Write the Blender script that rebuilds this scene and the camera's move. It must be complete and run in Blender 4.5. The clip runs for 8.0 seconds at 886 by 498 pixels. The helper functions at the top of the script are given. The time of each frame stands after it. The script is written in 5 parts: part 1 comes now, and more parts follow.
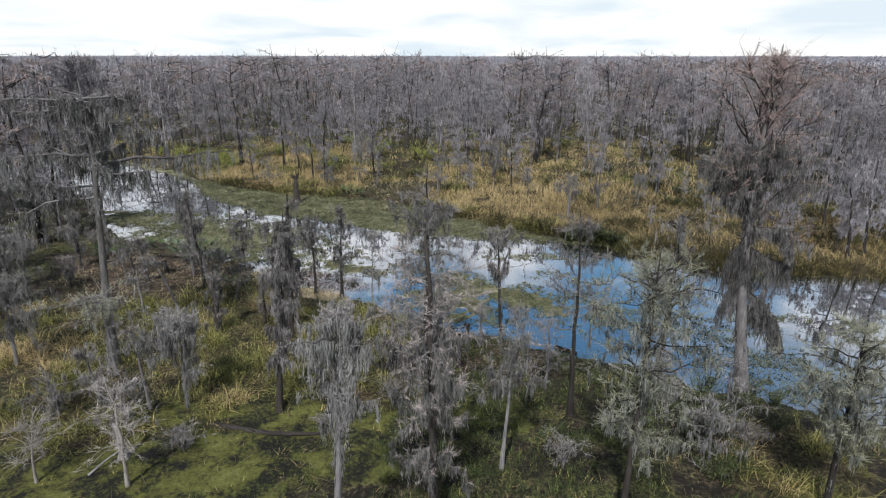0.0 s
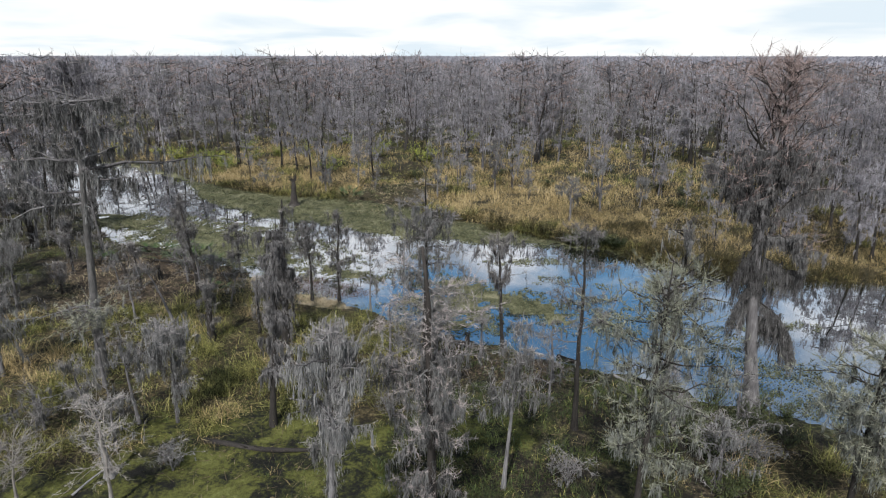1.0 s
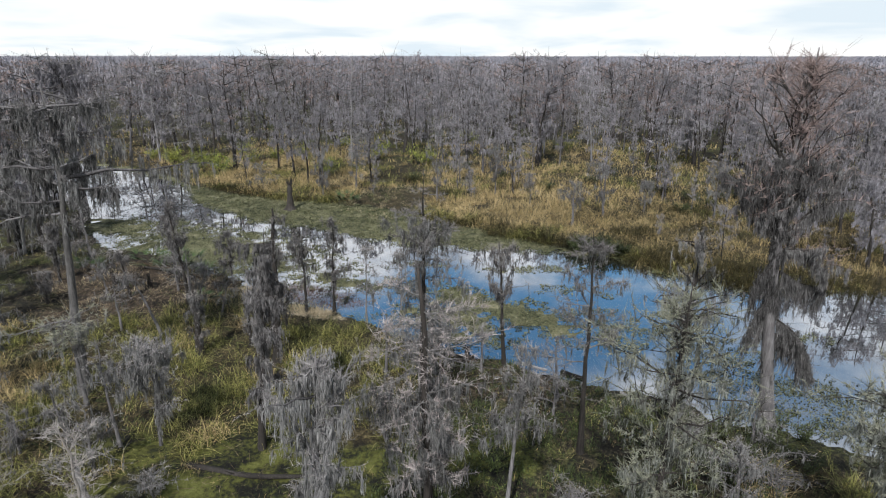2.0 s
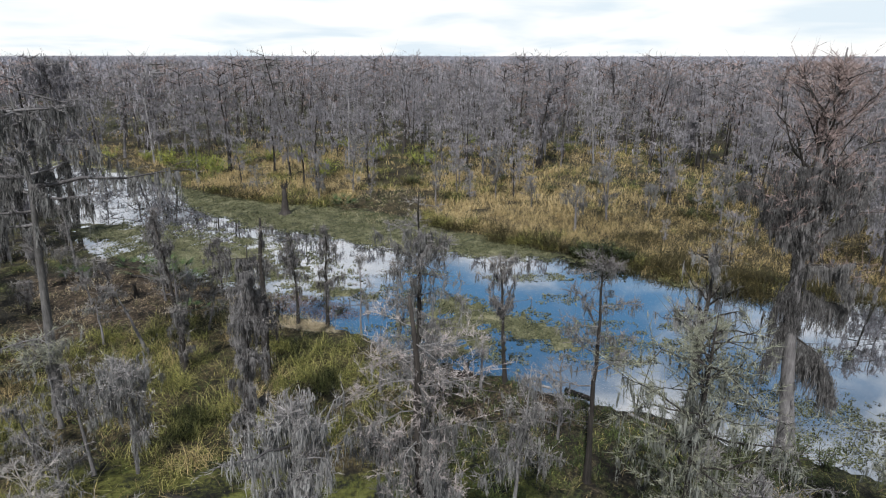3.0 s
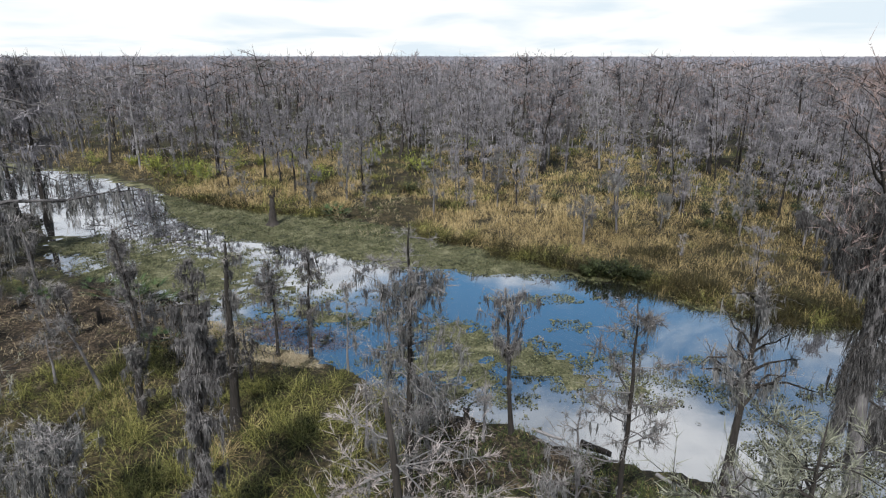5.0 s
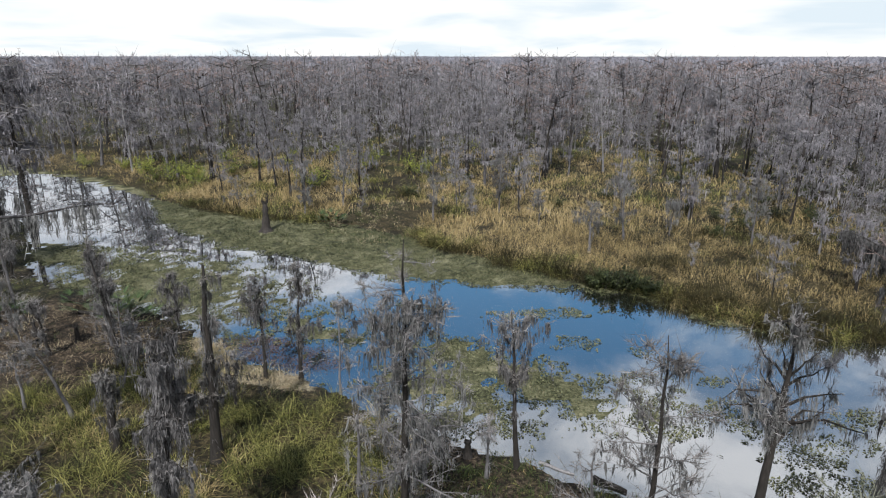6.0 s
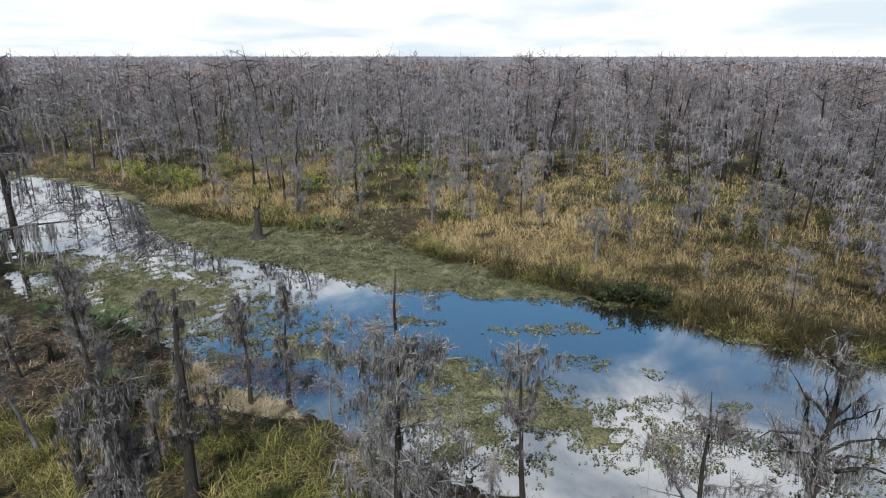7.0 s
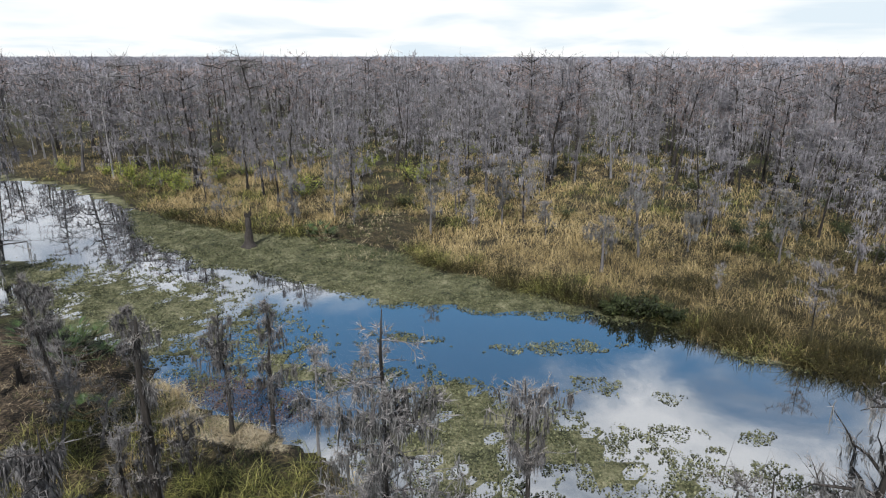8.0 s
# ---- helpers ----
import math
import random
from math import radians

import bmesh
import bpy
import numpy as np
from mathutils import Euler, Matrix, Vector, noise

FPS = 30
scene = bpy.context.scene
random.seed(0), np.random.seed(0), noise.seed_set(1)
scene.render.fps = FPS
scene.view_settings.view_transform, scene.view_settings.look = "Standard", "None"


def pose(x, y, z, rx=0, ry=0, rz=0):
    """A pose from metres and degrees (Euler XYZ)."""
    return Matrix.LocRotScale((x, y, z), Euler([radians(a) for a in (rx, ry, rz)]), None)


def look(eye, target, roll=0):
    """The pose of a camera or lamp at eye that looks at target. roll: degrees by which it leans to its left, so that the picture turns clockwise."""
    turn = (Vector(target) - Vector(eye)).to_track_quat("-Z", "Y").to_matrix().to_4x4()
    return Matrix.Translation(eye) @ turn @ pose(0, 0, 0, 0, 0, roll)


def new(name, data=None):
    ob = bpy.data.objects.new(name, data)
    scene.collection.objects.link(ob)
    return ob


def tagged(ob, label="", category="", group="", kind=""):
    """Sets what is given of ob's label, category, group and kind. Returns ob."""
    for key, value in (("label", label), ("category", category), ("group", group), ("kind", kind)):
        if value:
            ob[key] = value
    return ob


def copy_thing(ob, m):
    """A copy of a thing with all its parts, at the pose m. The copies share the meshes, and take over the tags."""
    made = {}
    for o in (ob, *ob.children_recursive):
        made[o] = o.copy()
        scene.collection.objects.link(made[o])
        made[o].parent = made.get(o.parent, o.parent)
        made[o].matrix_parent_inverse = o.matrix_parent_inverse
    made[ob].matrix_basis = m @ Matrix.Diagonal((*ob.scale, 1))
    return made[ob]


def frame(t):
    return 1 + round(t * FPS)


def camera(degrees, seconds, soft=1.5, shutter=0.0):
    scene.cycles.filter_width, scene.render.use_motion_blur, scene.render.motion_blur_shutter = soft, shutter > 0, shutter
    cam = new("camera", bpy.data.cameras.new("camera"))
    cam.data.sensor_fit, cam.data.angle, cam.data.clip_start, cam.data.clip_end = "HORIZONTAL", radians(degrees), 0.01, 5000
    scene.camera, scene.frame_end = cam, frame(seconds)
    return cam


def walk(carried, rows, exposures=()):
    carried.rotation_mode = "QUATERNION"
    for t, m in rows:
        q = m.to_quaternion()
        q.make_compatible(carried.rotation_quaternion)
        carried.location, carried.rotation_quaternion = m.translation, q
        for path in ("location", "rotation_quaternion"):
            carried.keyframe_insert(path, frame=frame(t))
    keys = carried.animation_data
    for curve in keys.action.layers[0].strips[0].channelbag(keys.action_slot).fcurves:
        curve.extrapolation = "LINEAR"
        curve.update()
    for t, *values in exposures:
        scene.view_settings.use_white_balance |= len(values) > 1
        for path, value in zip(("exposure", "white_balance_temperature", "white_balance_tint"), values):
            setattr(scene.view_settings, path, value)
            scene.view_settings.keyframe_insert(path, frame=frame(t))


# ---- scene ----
cam = camera(73.7, 8.0, soft=1.15)
PITCH = -18.06
# seconds, eye x, y, z, yaw, pitch offset
ROWS = [
    (0.0, 0.000, 0.000, 17.83, 0.00, -0.02), (0.5, 0.007, 0.523, 17.85, 0.00, -0.02),
    (1.0, 0.029, 1.165, 17.90, 0.00, -0.02), (1.5, 0.061, 1.967, 17.96, 0.00, -0.02),
    (3.0, 0.240, 4.848, 18.03, 0.00, -0.02), (3.5, 0.316, 5.875, 18.03, 0.00, -0.02),
    (4.0, 0.353, 7.026, 18.04, 0.00, -0.01), (4.5, 0.392, 8.301, 18.05, 0.00, -0.01),
    (5.0, 0.412, 9.590, 18.04, 0.00, 0.00), (6.5, 0.455, 13.490, 18.05, 0.00, 0.01),
    (7.0, 0.485, 14.831, 18.05, -0.01, 0.02), (7.5, 0.543, 16.167, 18.05, -0.01, 0.03),
    (8.0, 0.590, 17.507, 18.04, -0.01, 0.03),
]
walk(cam, [(t, pose(x, y, z, 90 + PITCH + p, 0, a)) for t, x, y, z, a, p in ROWS], exposures=[(0.0, 0.27), (8.0, 0.27)])


# ---- node helpers ----
def node(tree, kind, **inputs):
    n = tree.nodes.new(kind)
    for k, v in inputs.items():
        n.inputs[k.replace("_", " ")].default_value = v
    return n


def ramp(tree, fac, stops):
    n = tree.nodes.new("ShaderNodeValToRGB")
    while len(n.color_ramp.elements) < len(stops):
        n.color_ramp.elements.new(0.5)
    for e, (p, c) in zip(n.color_ramp.elements, stops):
        e.position, e.color = p, (*c, 1)
    tree.links.new(fac, n.inputs["Fac"])
    return n.outputs["Color"]


def math_node(tree, op, a, b=0.0, c=0.0):
    n = tree.nodes.new("ShaderNodeMath")
    n.operation = op
    for i, v in enumerate((a, b, c)):
        if isinstance(v, (int, float)):
            n.inputs[i].default_value = v
        else:
            tree.links.new(v, n.inputs[i])
    return n.outputs[0]


def mix_color(tree, fac, a, b, blend="MIX"):
    n = tree.nodes.new("ShaderNodeMix")
    n.data_type, n.blend_type = "RGBA", blend
    for slot, v in ((n.inputs[0], fac), (n.inputs[6], a), (n.inputs[7], b)):
        if isinstance(v, (int, float)):
            slot.default_value = v
        elif isinstance(v, tuple):
            slot.default_value = (*v, 1)
        else:
            tree.links.new(v, slot)
    return n.outputs[2]


def noise_node(tree, vec, scale, detail=4.0, rough=0.55, warp=0.0):
    n = node(tree, "ShaderNodeTexNoise", Scale=scale, Detail=detail, Roughness=rough, Distortion=warp)
    if vec is not None:
        tree.links.new(vec, n.inputs["Vector"])
    return n.outputs["Fac"]


# ---- sky and sun ----
SUN_ELEV, SUN_AZ = 50.0, -166.0   # azimuth clockwise from +y
world = bpy.data.worlds.new("sky")
scene.world = world
world.use_nodes = True
wt = world.node_tree
wt.nodes.clear()
sky = wt.nodes.new("ShaderNodeTexSky")
sky.sky_type, sky.sun_disc = "NISHITA", False
sky.sun_elevation, sky.sun_rotation = radians(SUN_ELEV), radians(SUN_AZ)
sky.air_density, sky.dust_density, sky.ozone_density = 1.0, 0.4, 1.0
coord = wt.nodes.new("ShaderNodeTexCoord")
sep = wt.nodes.new("ShaderNodeSeparateXYZ")
wt.links.new(coord.outputs["Generated"], sep.inputs[0])
elev = math_node(wt, "MAXIMUM", sep.outputs["Z"], 0.0)
den = math_node(wt, "ADD", elev, 0.16)
flat = wt.nodes.new("ShaderNodeCombineXYZ")
wt.links.new(math_node(wt, "DIVIDE", sep.outputs["X"], den), flat.inputs[0])
wt.links.new(math_node(wt, "DIVIDE", sep.outputs["Y"], den), flat.inputs[1])
puff = noise_node(wt, flat.outputs[0], 3.2, 8.0, 0.6, 0.4)
wide = noise_node(wt, flat.outputs[0], 0.7, 3.0, 0.5, 0.2)
# a broad clear gap ahead at middle height, cloud all round it
gap = wt.nodes.new("ShaderNodeVectorMath")
gap.operation = "DISTANCE"
gap.inputs[1].default_value = (0.03, 0.42, 0.756)
squash = wt.nodes.new("ShaderNodeCombineXYZ")
wt.links.new(math_node(wt, "MULTIPLY", sep.outputs["X"], 0.30), squash.inputs[0])
wt.links.new(math_node(wt, "MULTIPLY", sep.outputs["Y"], 0.50), squash.inputs[1])
slope = math_node(wt, "MULTIPLY_ADD", sep.outputs["X"], 0.18, sep.outputs["Z"])
wt.links.new(math_node(wt, "MULTIPLY", slope, 1.8), squash.inputs[2])
wt.links.new(squash.outputs[0], gap.inputs[0])
clear = wt.nodes.new("ShaderNodeMapRange")
clear.interpolation_type = "SMOOTHSTEP"
clear.inputs[1].default_value, clear.inputs[2].default_value = 0.06, 0.36
clear.inputs[3].default_value, clear.inputs[4].default_value = 0.0, 1.0
wt.links.new(gap.outputs["Value"], clear.inputs[0])
cover = math_node(wt, "ADD", math_node(wt, "MULTIPLY", clear.outputs[0], 0.62), math_node(wt, "MULTIPLY_ADD", puff, 1.2, -0.47))
cover = math_node(wt, "ADD", cover, math_node(wt, "MULTIPLY_ADD", wide, 0.5, -0.25))
low = wt.nodes.new("ShaderNodeMapRange")
low.inputs[1].default_value, low.inputs[2].default_value = 0.44, 0.22
low.inputs[3].default_value, low.inputs[4].default_value = 0.0, 0.62
wt.links.new(elev, low.inputs[0])
cover = math_node(wt, "ADD", cover, low.outputs[0])
# broken cloud overhead
top = wt.nodes.new("ShaderNodeMapRange")
top.inputs[1].default_value, top.inputs[2].default_value = 0.66, 0.84
top.inputs[3].default_value, top.inputs[4].default_value = 0.0, -0.42
wt.links.new(elev, top.inputs[0])
cover = math_node(wt, "ADD", cover, top.outputs[0])
mask = wt.nodes.new("ShaderNodeMapRange")
mask.interpolation_type = "SMOOTHSTEP"
mask.inputs[1].default_value, mask.inputs[2].default_value = 0.28, 0.74
wt.links.new(cover, mask.inputs[0])
shade = noise_node(wt, flat.outputs[0], 3.0, 6.0, 0.6, 0.6)
cloud_high = ramp(wt, shade, [(0.34, (2.9, 3.4, 4.1)), (0.50, (6.2, 6.5, 6.8)), (0.62, (8.3, 8.4, 8.4))])
cloud_low = ramp(wt, noise_node(wt, flat.outputs[0], 0.9, 4.0, 0.5, 0.3), [(0.36, (5.9, 6.7, 7.3)), (0.48, (7.4, 7.7, 7.8)), (0.60, (8.6, 8.6, 8.6))])
lift = wt.nodes.new("ShaderNodeMapRange")
lift.inputs[1].default_value, lift.inputs[2].default_value = 0.10, 0.28
wt.links.new(elev, lift.inputs[0])
cloud = mix_color(wt, lift.outputs[0], cloud_low, cloud_high)
blue = mix_color(wt, 1.0, sky.outputs["Color"], (0.62, 0.98, 1.04), "MULTIPLY")
bg = wt.nodes.new("ShaderNodeBackground")
bg.inputs["Strength"].default_value = 0.11
wt.links.new(mix_color(wt, mask.outputs[0], blue, cloud), bg.inputs["Color"])
out = wt.nodes.new("ShaderNodeOutputWorld")
wt.links.new(bg.outputs[0], out.inputs["Surface"])

sun = new("sun", bpy.data.lights.new("sun", "SUN"))
sun.data.energy, sun.data.angle, sun.data.color = 5.0, radians(2), (1.0, 0.98, 0.945)
sa, se = radians(SUN_AZ), radians(SUN_ELEV)
sun.matrix_world = look((60 * math.sin(sa) * math.cos(se), 60 * math.cos(sa) * math.cos(se), 60 * math.sin(se)), (0, 0, 0))


# ---- materials ----
def material(name, rough=0.9):
    m = bpy.data.materials.new(name)
    m.use_nodes = True
    t = m.node_tree
    b = t.nodes["Principled BSDF"]
    b.inputs["Roughness"].default_value = rough
    b.inputs["Specular IOR Level"].default_value = 0.25
    return m, t, b


def object_coord(t):
    return t.nodes.new("ShaderNodeTexCoord").outputs["Object"]


def world_coord(t):
    return t.nodes.new("ShaderNodeNewGeometry").outputs["Position"]


def bump(t, b, height, strength, dist):
    n = node(t, "ShaderNodeBump", Strength=strength, Distance=dist)
    t.links.new(height, n.inputs["Height"])
    t.links.new(n.outputs[0], b.inputs["Normal"])


def fibre_material(name, dark, mid, pale, rough=0.9, by_object=0.2, grain=3.0, thin=0.0, each=0.36):
    """Bark, twigs, moss and blades: a colour that differs from strand to strand, from plant to plant and along its length."""
    m, t, b = material(name, rough)
    geo = t.nodes.new("ShaderNodeNewGeometry")
    info = t.nodes.new("ShaderNodeObjectInfo")
    n = noise_node(t, geo.outputs["Position"], grain, 4.0, 0.6)
    w = noise_node(t, geo.outputs["Position"], 0.11, 2.0, 0.5)
    f = math_node(t, "MULTIPLY_ADD", geo.outputs["Random Per Island"], each, math_node(t, "MULTIPLY_ADD", n, 0.5, 0.06 - each / 2))
    f = math_node(t, "ADD", f, math_node(t, "MULTIPLY_ADD", info.outputs["Random"], by_object, -by_object / 2))
    f = math_node(t, "ADD", f, math_node(t, "MULTIPLY_ADD", w, 0.4, -0.14))
    color = ramp(t, f, [(0.16, dark), (0.46, mid), (0.80, pale)])
    t.links.new(color, b.inputs["Base Color"])
    if thin:
        glow = t.nodes.new("ShaderNodeBsdfTranslucent")
        t.links.new(color, glow.inputs["Color"])
        mix = t.nodes.new("ShaderNodeMixShader")
        mix.inputs[0].default_value = thin
        t.links.new(b.outputs[0], mix.inputs[1])
        t.links.new(glow.outputs[0], mix.inputs[2])
        t.links.new(mix.outputs[0], t.nodes["Material Output"].inputs["Surface"])
    return m


def bark_material(name, dark, mid, pale):
    m, t, b = material(name, 0.92)
    p = object_coord(t)
    mp = node(t, "ShaderNodeMapping")
    mp.inputs["Scale"].default_value = (9, 9, 1.1)
    t.links.new(p, mp.inputs[0])
    ridges = noise_node(t, mp.outputs[0], 1.6, 6.0, 0.65, 0.4)
    patch = noise_node(t, p, 0.7, 3.0, 0.5)
    info = t.nodes.new("ShaderNodeObjectInfo")
    f = math_node(t, "MULTIPLY_ADD", ridges, 0.75, math_node(t, "MULTIPLY_ADD", patch, 0.6, -0.32))
    f = math_node(t, "ADD", f, math_node(t, "MULTIPLY_ADD", info.outputs["Random"], 0.24, -0.12))
    t.links.new(ramp(t, f, [(0.12, dark), (0.45, mid), (0.8, pale)]), b.inputs["Base Color"])
    bump(t, b, ridges, 0.7, 0.05)
    return m


BARK = bark_material("bark", (0.038, 0.036, 0.038), (0.13, 0.125, 0.13), (0.29, 0.283, 0.292))
BARK_LIGHT = bark_material("grey_bark", (0.058, 0.056, 0.058), (0.19, 0.185, 0.19), (0.36, 0.353, 0.36))
BARK_GREY = bark_material("lit_bark", (0.05, 0.048, 0.048), (0.155, 0.15, 0.152), (0.30, 0.293, 0.297))
BARK_TALL = bark_material("ridged_bark", (0.03, 0.029, 0.029), (0.115, 0.112, 0.112), (0.25, 0.245, 0.247))
BARK_PALE = bark_material("weathered_wood", (0.12, 0.11, 0.105), (0.28, 0.26, 0.245), (0.46, 0.44, 0.42))
BARK_DARK = bark_material("wet_bark", (0.010, 0.009, 0.008), (0.033, 0.029, 0.027), (0.10, 0.09, 0.086))
TWIG = fibre_material("twigs", (0.08, 0.074, 0.074), (0.215, 0.204, 0.205), (0.40, 0.385, 0.387))
# twigs of the further trees: haze mixed into the colour as a lilac tint
HAZY_TWIG = fibre_material("hazy_forest_twigs", (0.10, 0.093, 0.102), (0.225, 0.212, 0.23), (0.38, 0.363, 0.388), each=0.26)
# horizon treetops: aerial haze painted in as a paler, bluer base colour
HAZED_CROWN = fibre_material("hazed_far_crowns", (0.13, 0.13, 0.152), (0.20, 0.20, 0.232), (0.28, 0.28, 0.32))
# the same moss seen further off, lightened and blued for haze
HAZY_MOSS = fibre_material("hazy_forest_moss", (0.09, 0.088, 0.095), (0.26, 0.253, 0.28), (0.45, 0.442, 0.48), thin=0.25, each=0.26)
TWIG_RED = fibre_material("russet_twigs", (0.12, 0.085, 0.078), (0.25, 0.192, 0.182), (0.38, 0.32, 0.31))
TWIG_PINK = fibre_material("pinkish_twigs", (0.10, 0.086, 0.084), (0.26, 0.228, 0.224), (0.45, 0.415, 0.405))
TWIG_GREEN = fibre_material("lichen_twigs", (0.10, 0.105, 0.08), (0.22, 0.225, 0.175), (0.34, 0.34, 0.28))
TWIG_PALE = fibre_material("bleached_twigs", (0.13, 0.117, 0.111), (0.255, 0.238, 0.229), (0.40, 0.38, 0.367))
MOSS = fibre_material("spanish_moss", (0.050, 0.050, 0.0495), (0.185, 0.185, 0.186), (0.365, 0.365, 0.366), thin=0.25, each=0.22)
MOSS_DARK = fibre_material("dark_moss", (0.02, 0.0195, 0.02), (0.125, 0.122, 0.124), (0.33, 0.325, 0.328), thin=0.2, each=0.26)
MOSS_HEAVY = fibre_material("heavy_moss", (0.035, 0.034, 0.035), (0.155, 0.15, 0.154), (0.35, 0.342, 0.348), thin=0.2, each=0.26)
MOSS_GREEN = fibre_material("lichen_moss", (0.045, 0.048, 0.042), (0.185, 0.195, 0.178), (0.35, 0.36, 0.335), thin=0.2)
REED_GOLD = fibre_material("dry_reeds", (0.155, 0.116, 0.052), (0.395, 0.304, 0.152), (0.61, 0.505, 0.31), 0.7, 0.0, 0.9, thin=0.15)
REED_GREEN = fibre_material("green_reeds", (0.018, 0.022, 0.006), (0.135, 0.136, 0.034), (0.50, 0.45, 0.175), 0.7, 0.0, 0.9, thin=0.12, each=0.5)
LEAF = fibre_material("shrub_leaves", (0.07, 0.085, 0.018), (0.24, 0.268, 0.055), (0.42, 0.44, 0.11), 0.6, 0.2, thin=0.25)
LEAF_DARK = fibre_material("dark_leaves", (0.014, 0.020, 0.008), (0.05, 0.062, 0.024), (0.11, 0.125, 0.05), 0.6, 0.2, thin=0.25)
FROND = fibre_material("palmetto_fronds", (0.02, 0.035, 0.012), (0.05, 0.08, 0.028), (0.10, 0.13, 0.05), 0.5, 0.2)
PAD = fibre_material("floating_leaves", (0.018, 0.022, 0.010), (0.092, 0.096, 0.047), (0.27, 0.26, 0.16), 0.55, 0.0, 1.4)
REED_DARK = fibre_material("bank_reeds", (0.012, 0.012, 0.005), (0.056, 0.047, 0.017), (0.19, 0.15, 0.06), 0.7, 0.0, 0.9, thin=0.25)
RED_PAD = fibre_material("red_weed", (0.032, 0.020, 0.018), (0.085, 0.052, 0.047), (0.15, 0.10, 0.09), 0.6, 0.0, 1.4)
WEED = fibre_material("weeds", (0.008, 0.013, 0.004), (0.042, 0.058, 0.015), (0.12, 0.155, 0.042), 0.7, 0.0, 1.2)
THATCH = fibre_material("pale_straw", (0.16, 0.125, 0.08), (0.36, 0.30, 0.20), (0.56, 0.50, 0.38), 0.8, 0.0, 1.2)
STRAW = fibre_material("dead_stalks", (0.04, 0.03, 0.018), (0.13, 0.098, 0.062), (0.33, 0.275, 0.20), 0.85, 0.1, 1.2)


def water_material():
    """Still black water: a strong mirror over a dark bed, dulled here and there by a film."""
    m, t, b = material("swamp_water", 0.4)
    b.inputs["Base Color"].default_value = (0.012, 0.013, 0.010, 1)
    p = world_coord(t)
    film = noise_node(t, p, 0.16, 5.0, 0.6, 0.6)
    r = t.nodes.new("ShaderNodeMapRange")
    r.inputs[1].default_value, r.inputs[2].default_value = 0.5, 0.75
    r.inputs[3].default_value, r.inputs[4].default_value = 0.01, 0.06
    t.links.new(film, r.inputs[0])
    mirror = t.nodes.new("ShaderNodeBsdfGlossy")
    mirror.inputs["Color"].default_value = (0.93, 0.95, 1.0, 1)
    t.links.new(r.outputs[0], mirror.inputs["Roughness"])
    ripple = node(t, "ShaderNodeBump", Strength=0.04, Distance=0.02)
    t.links.new(noise_node(t, p, 1.3, 3.0, 0.5), ripple.inputs["Height"])
    t.links.new(ripple.outputs[0], mirror.inputs["Normal"])
    mix = t.nodes.new("ShaderNodeMixShader")
    facing = node(t, "ShaderNodeLayerWeight", Blend=0.5)
    gloss = t.nodes.new("ShaderNodeMapRange")
    gloss.inputs[1].default_value, gloss.inputs[2].default_value = 0.34, 0.70
    gloss.inputs[3].default_value, gloss.inputs[4].default_value = 0.47, 0.66
    t.links.new(facing.outputs["Facing"], gloss.inputs[0])
    t.links.new(gloss.outputs[0], mix.inputs[0])
    t.links.new(b.outputs[0], mix.inputs[1])
    t.links.new(mirror.outputs[0], mix.inputs[2])
    t.links.new(mix.outputs[0], t.nodes["Material Output"].inputs["Surface"])
    return m


WATER = water_material()


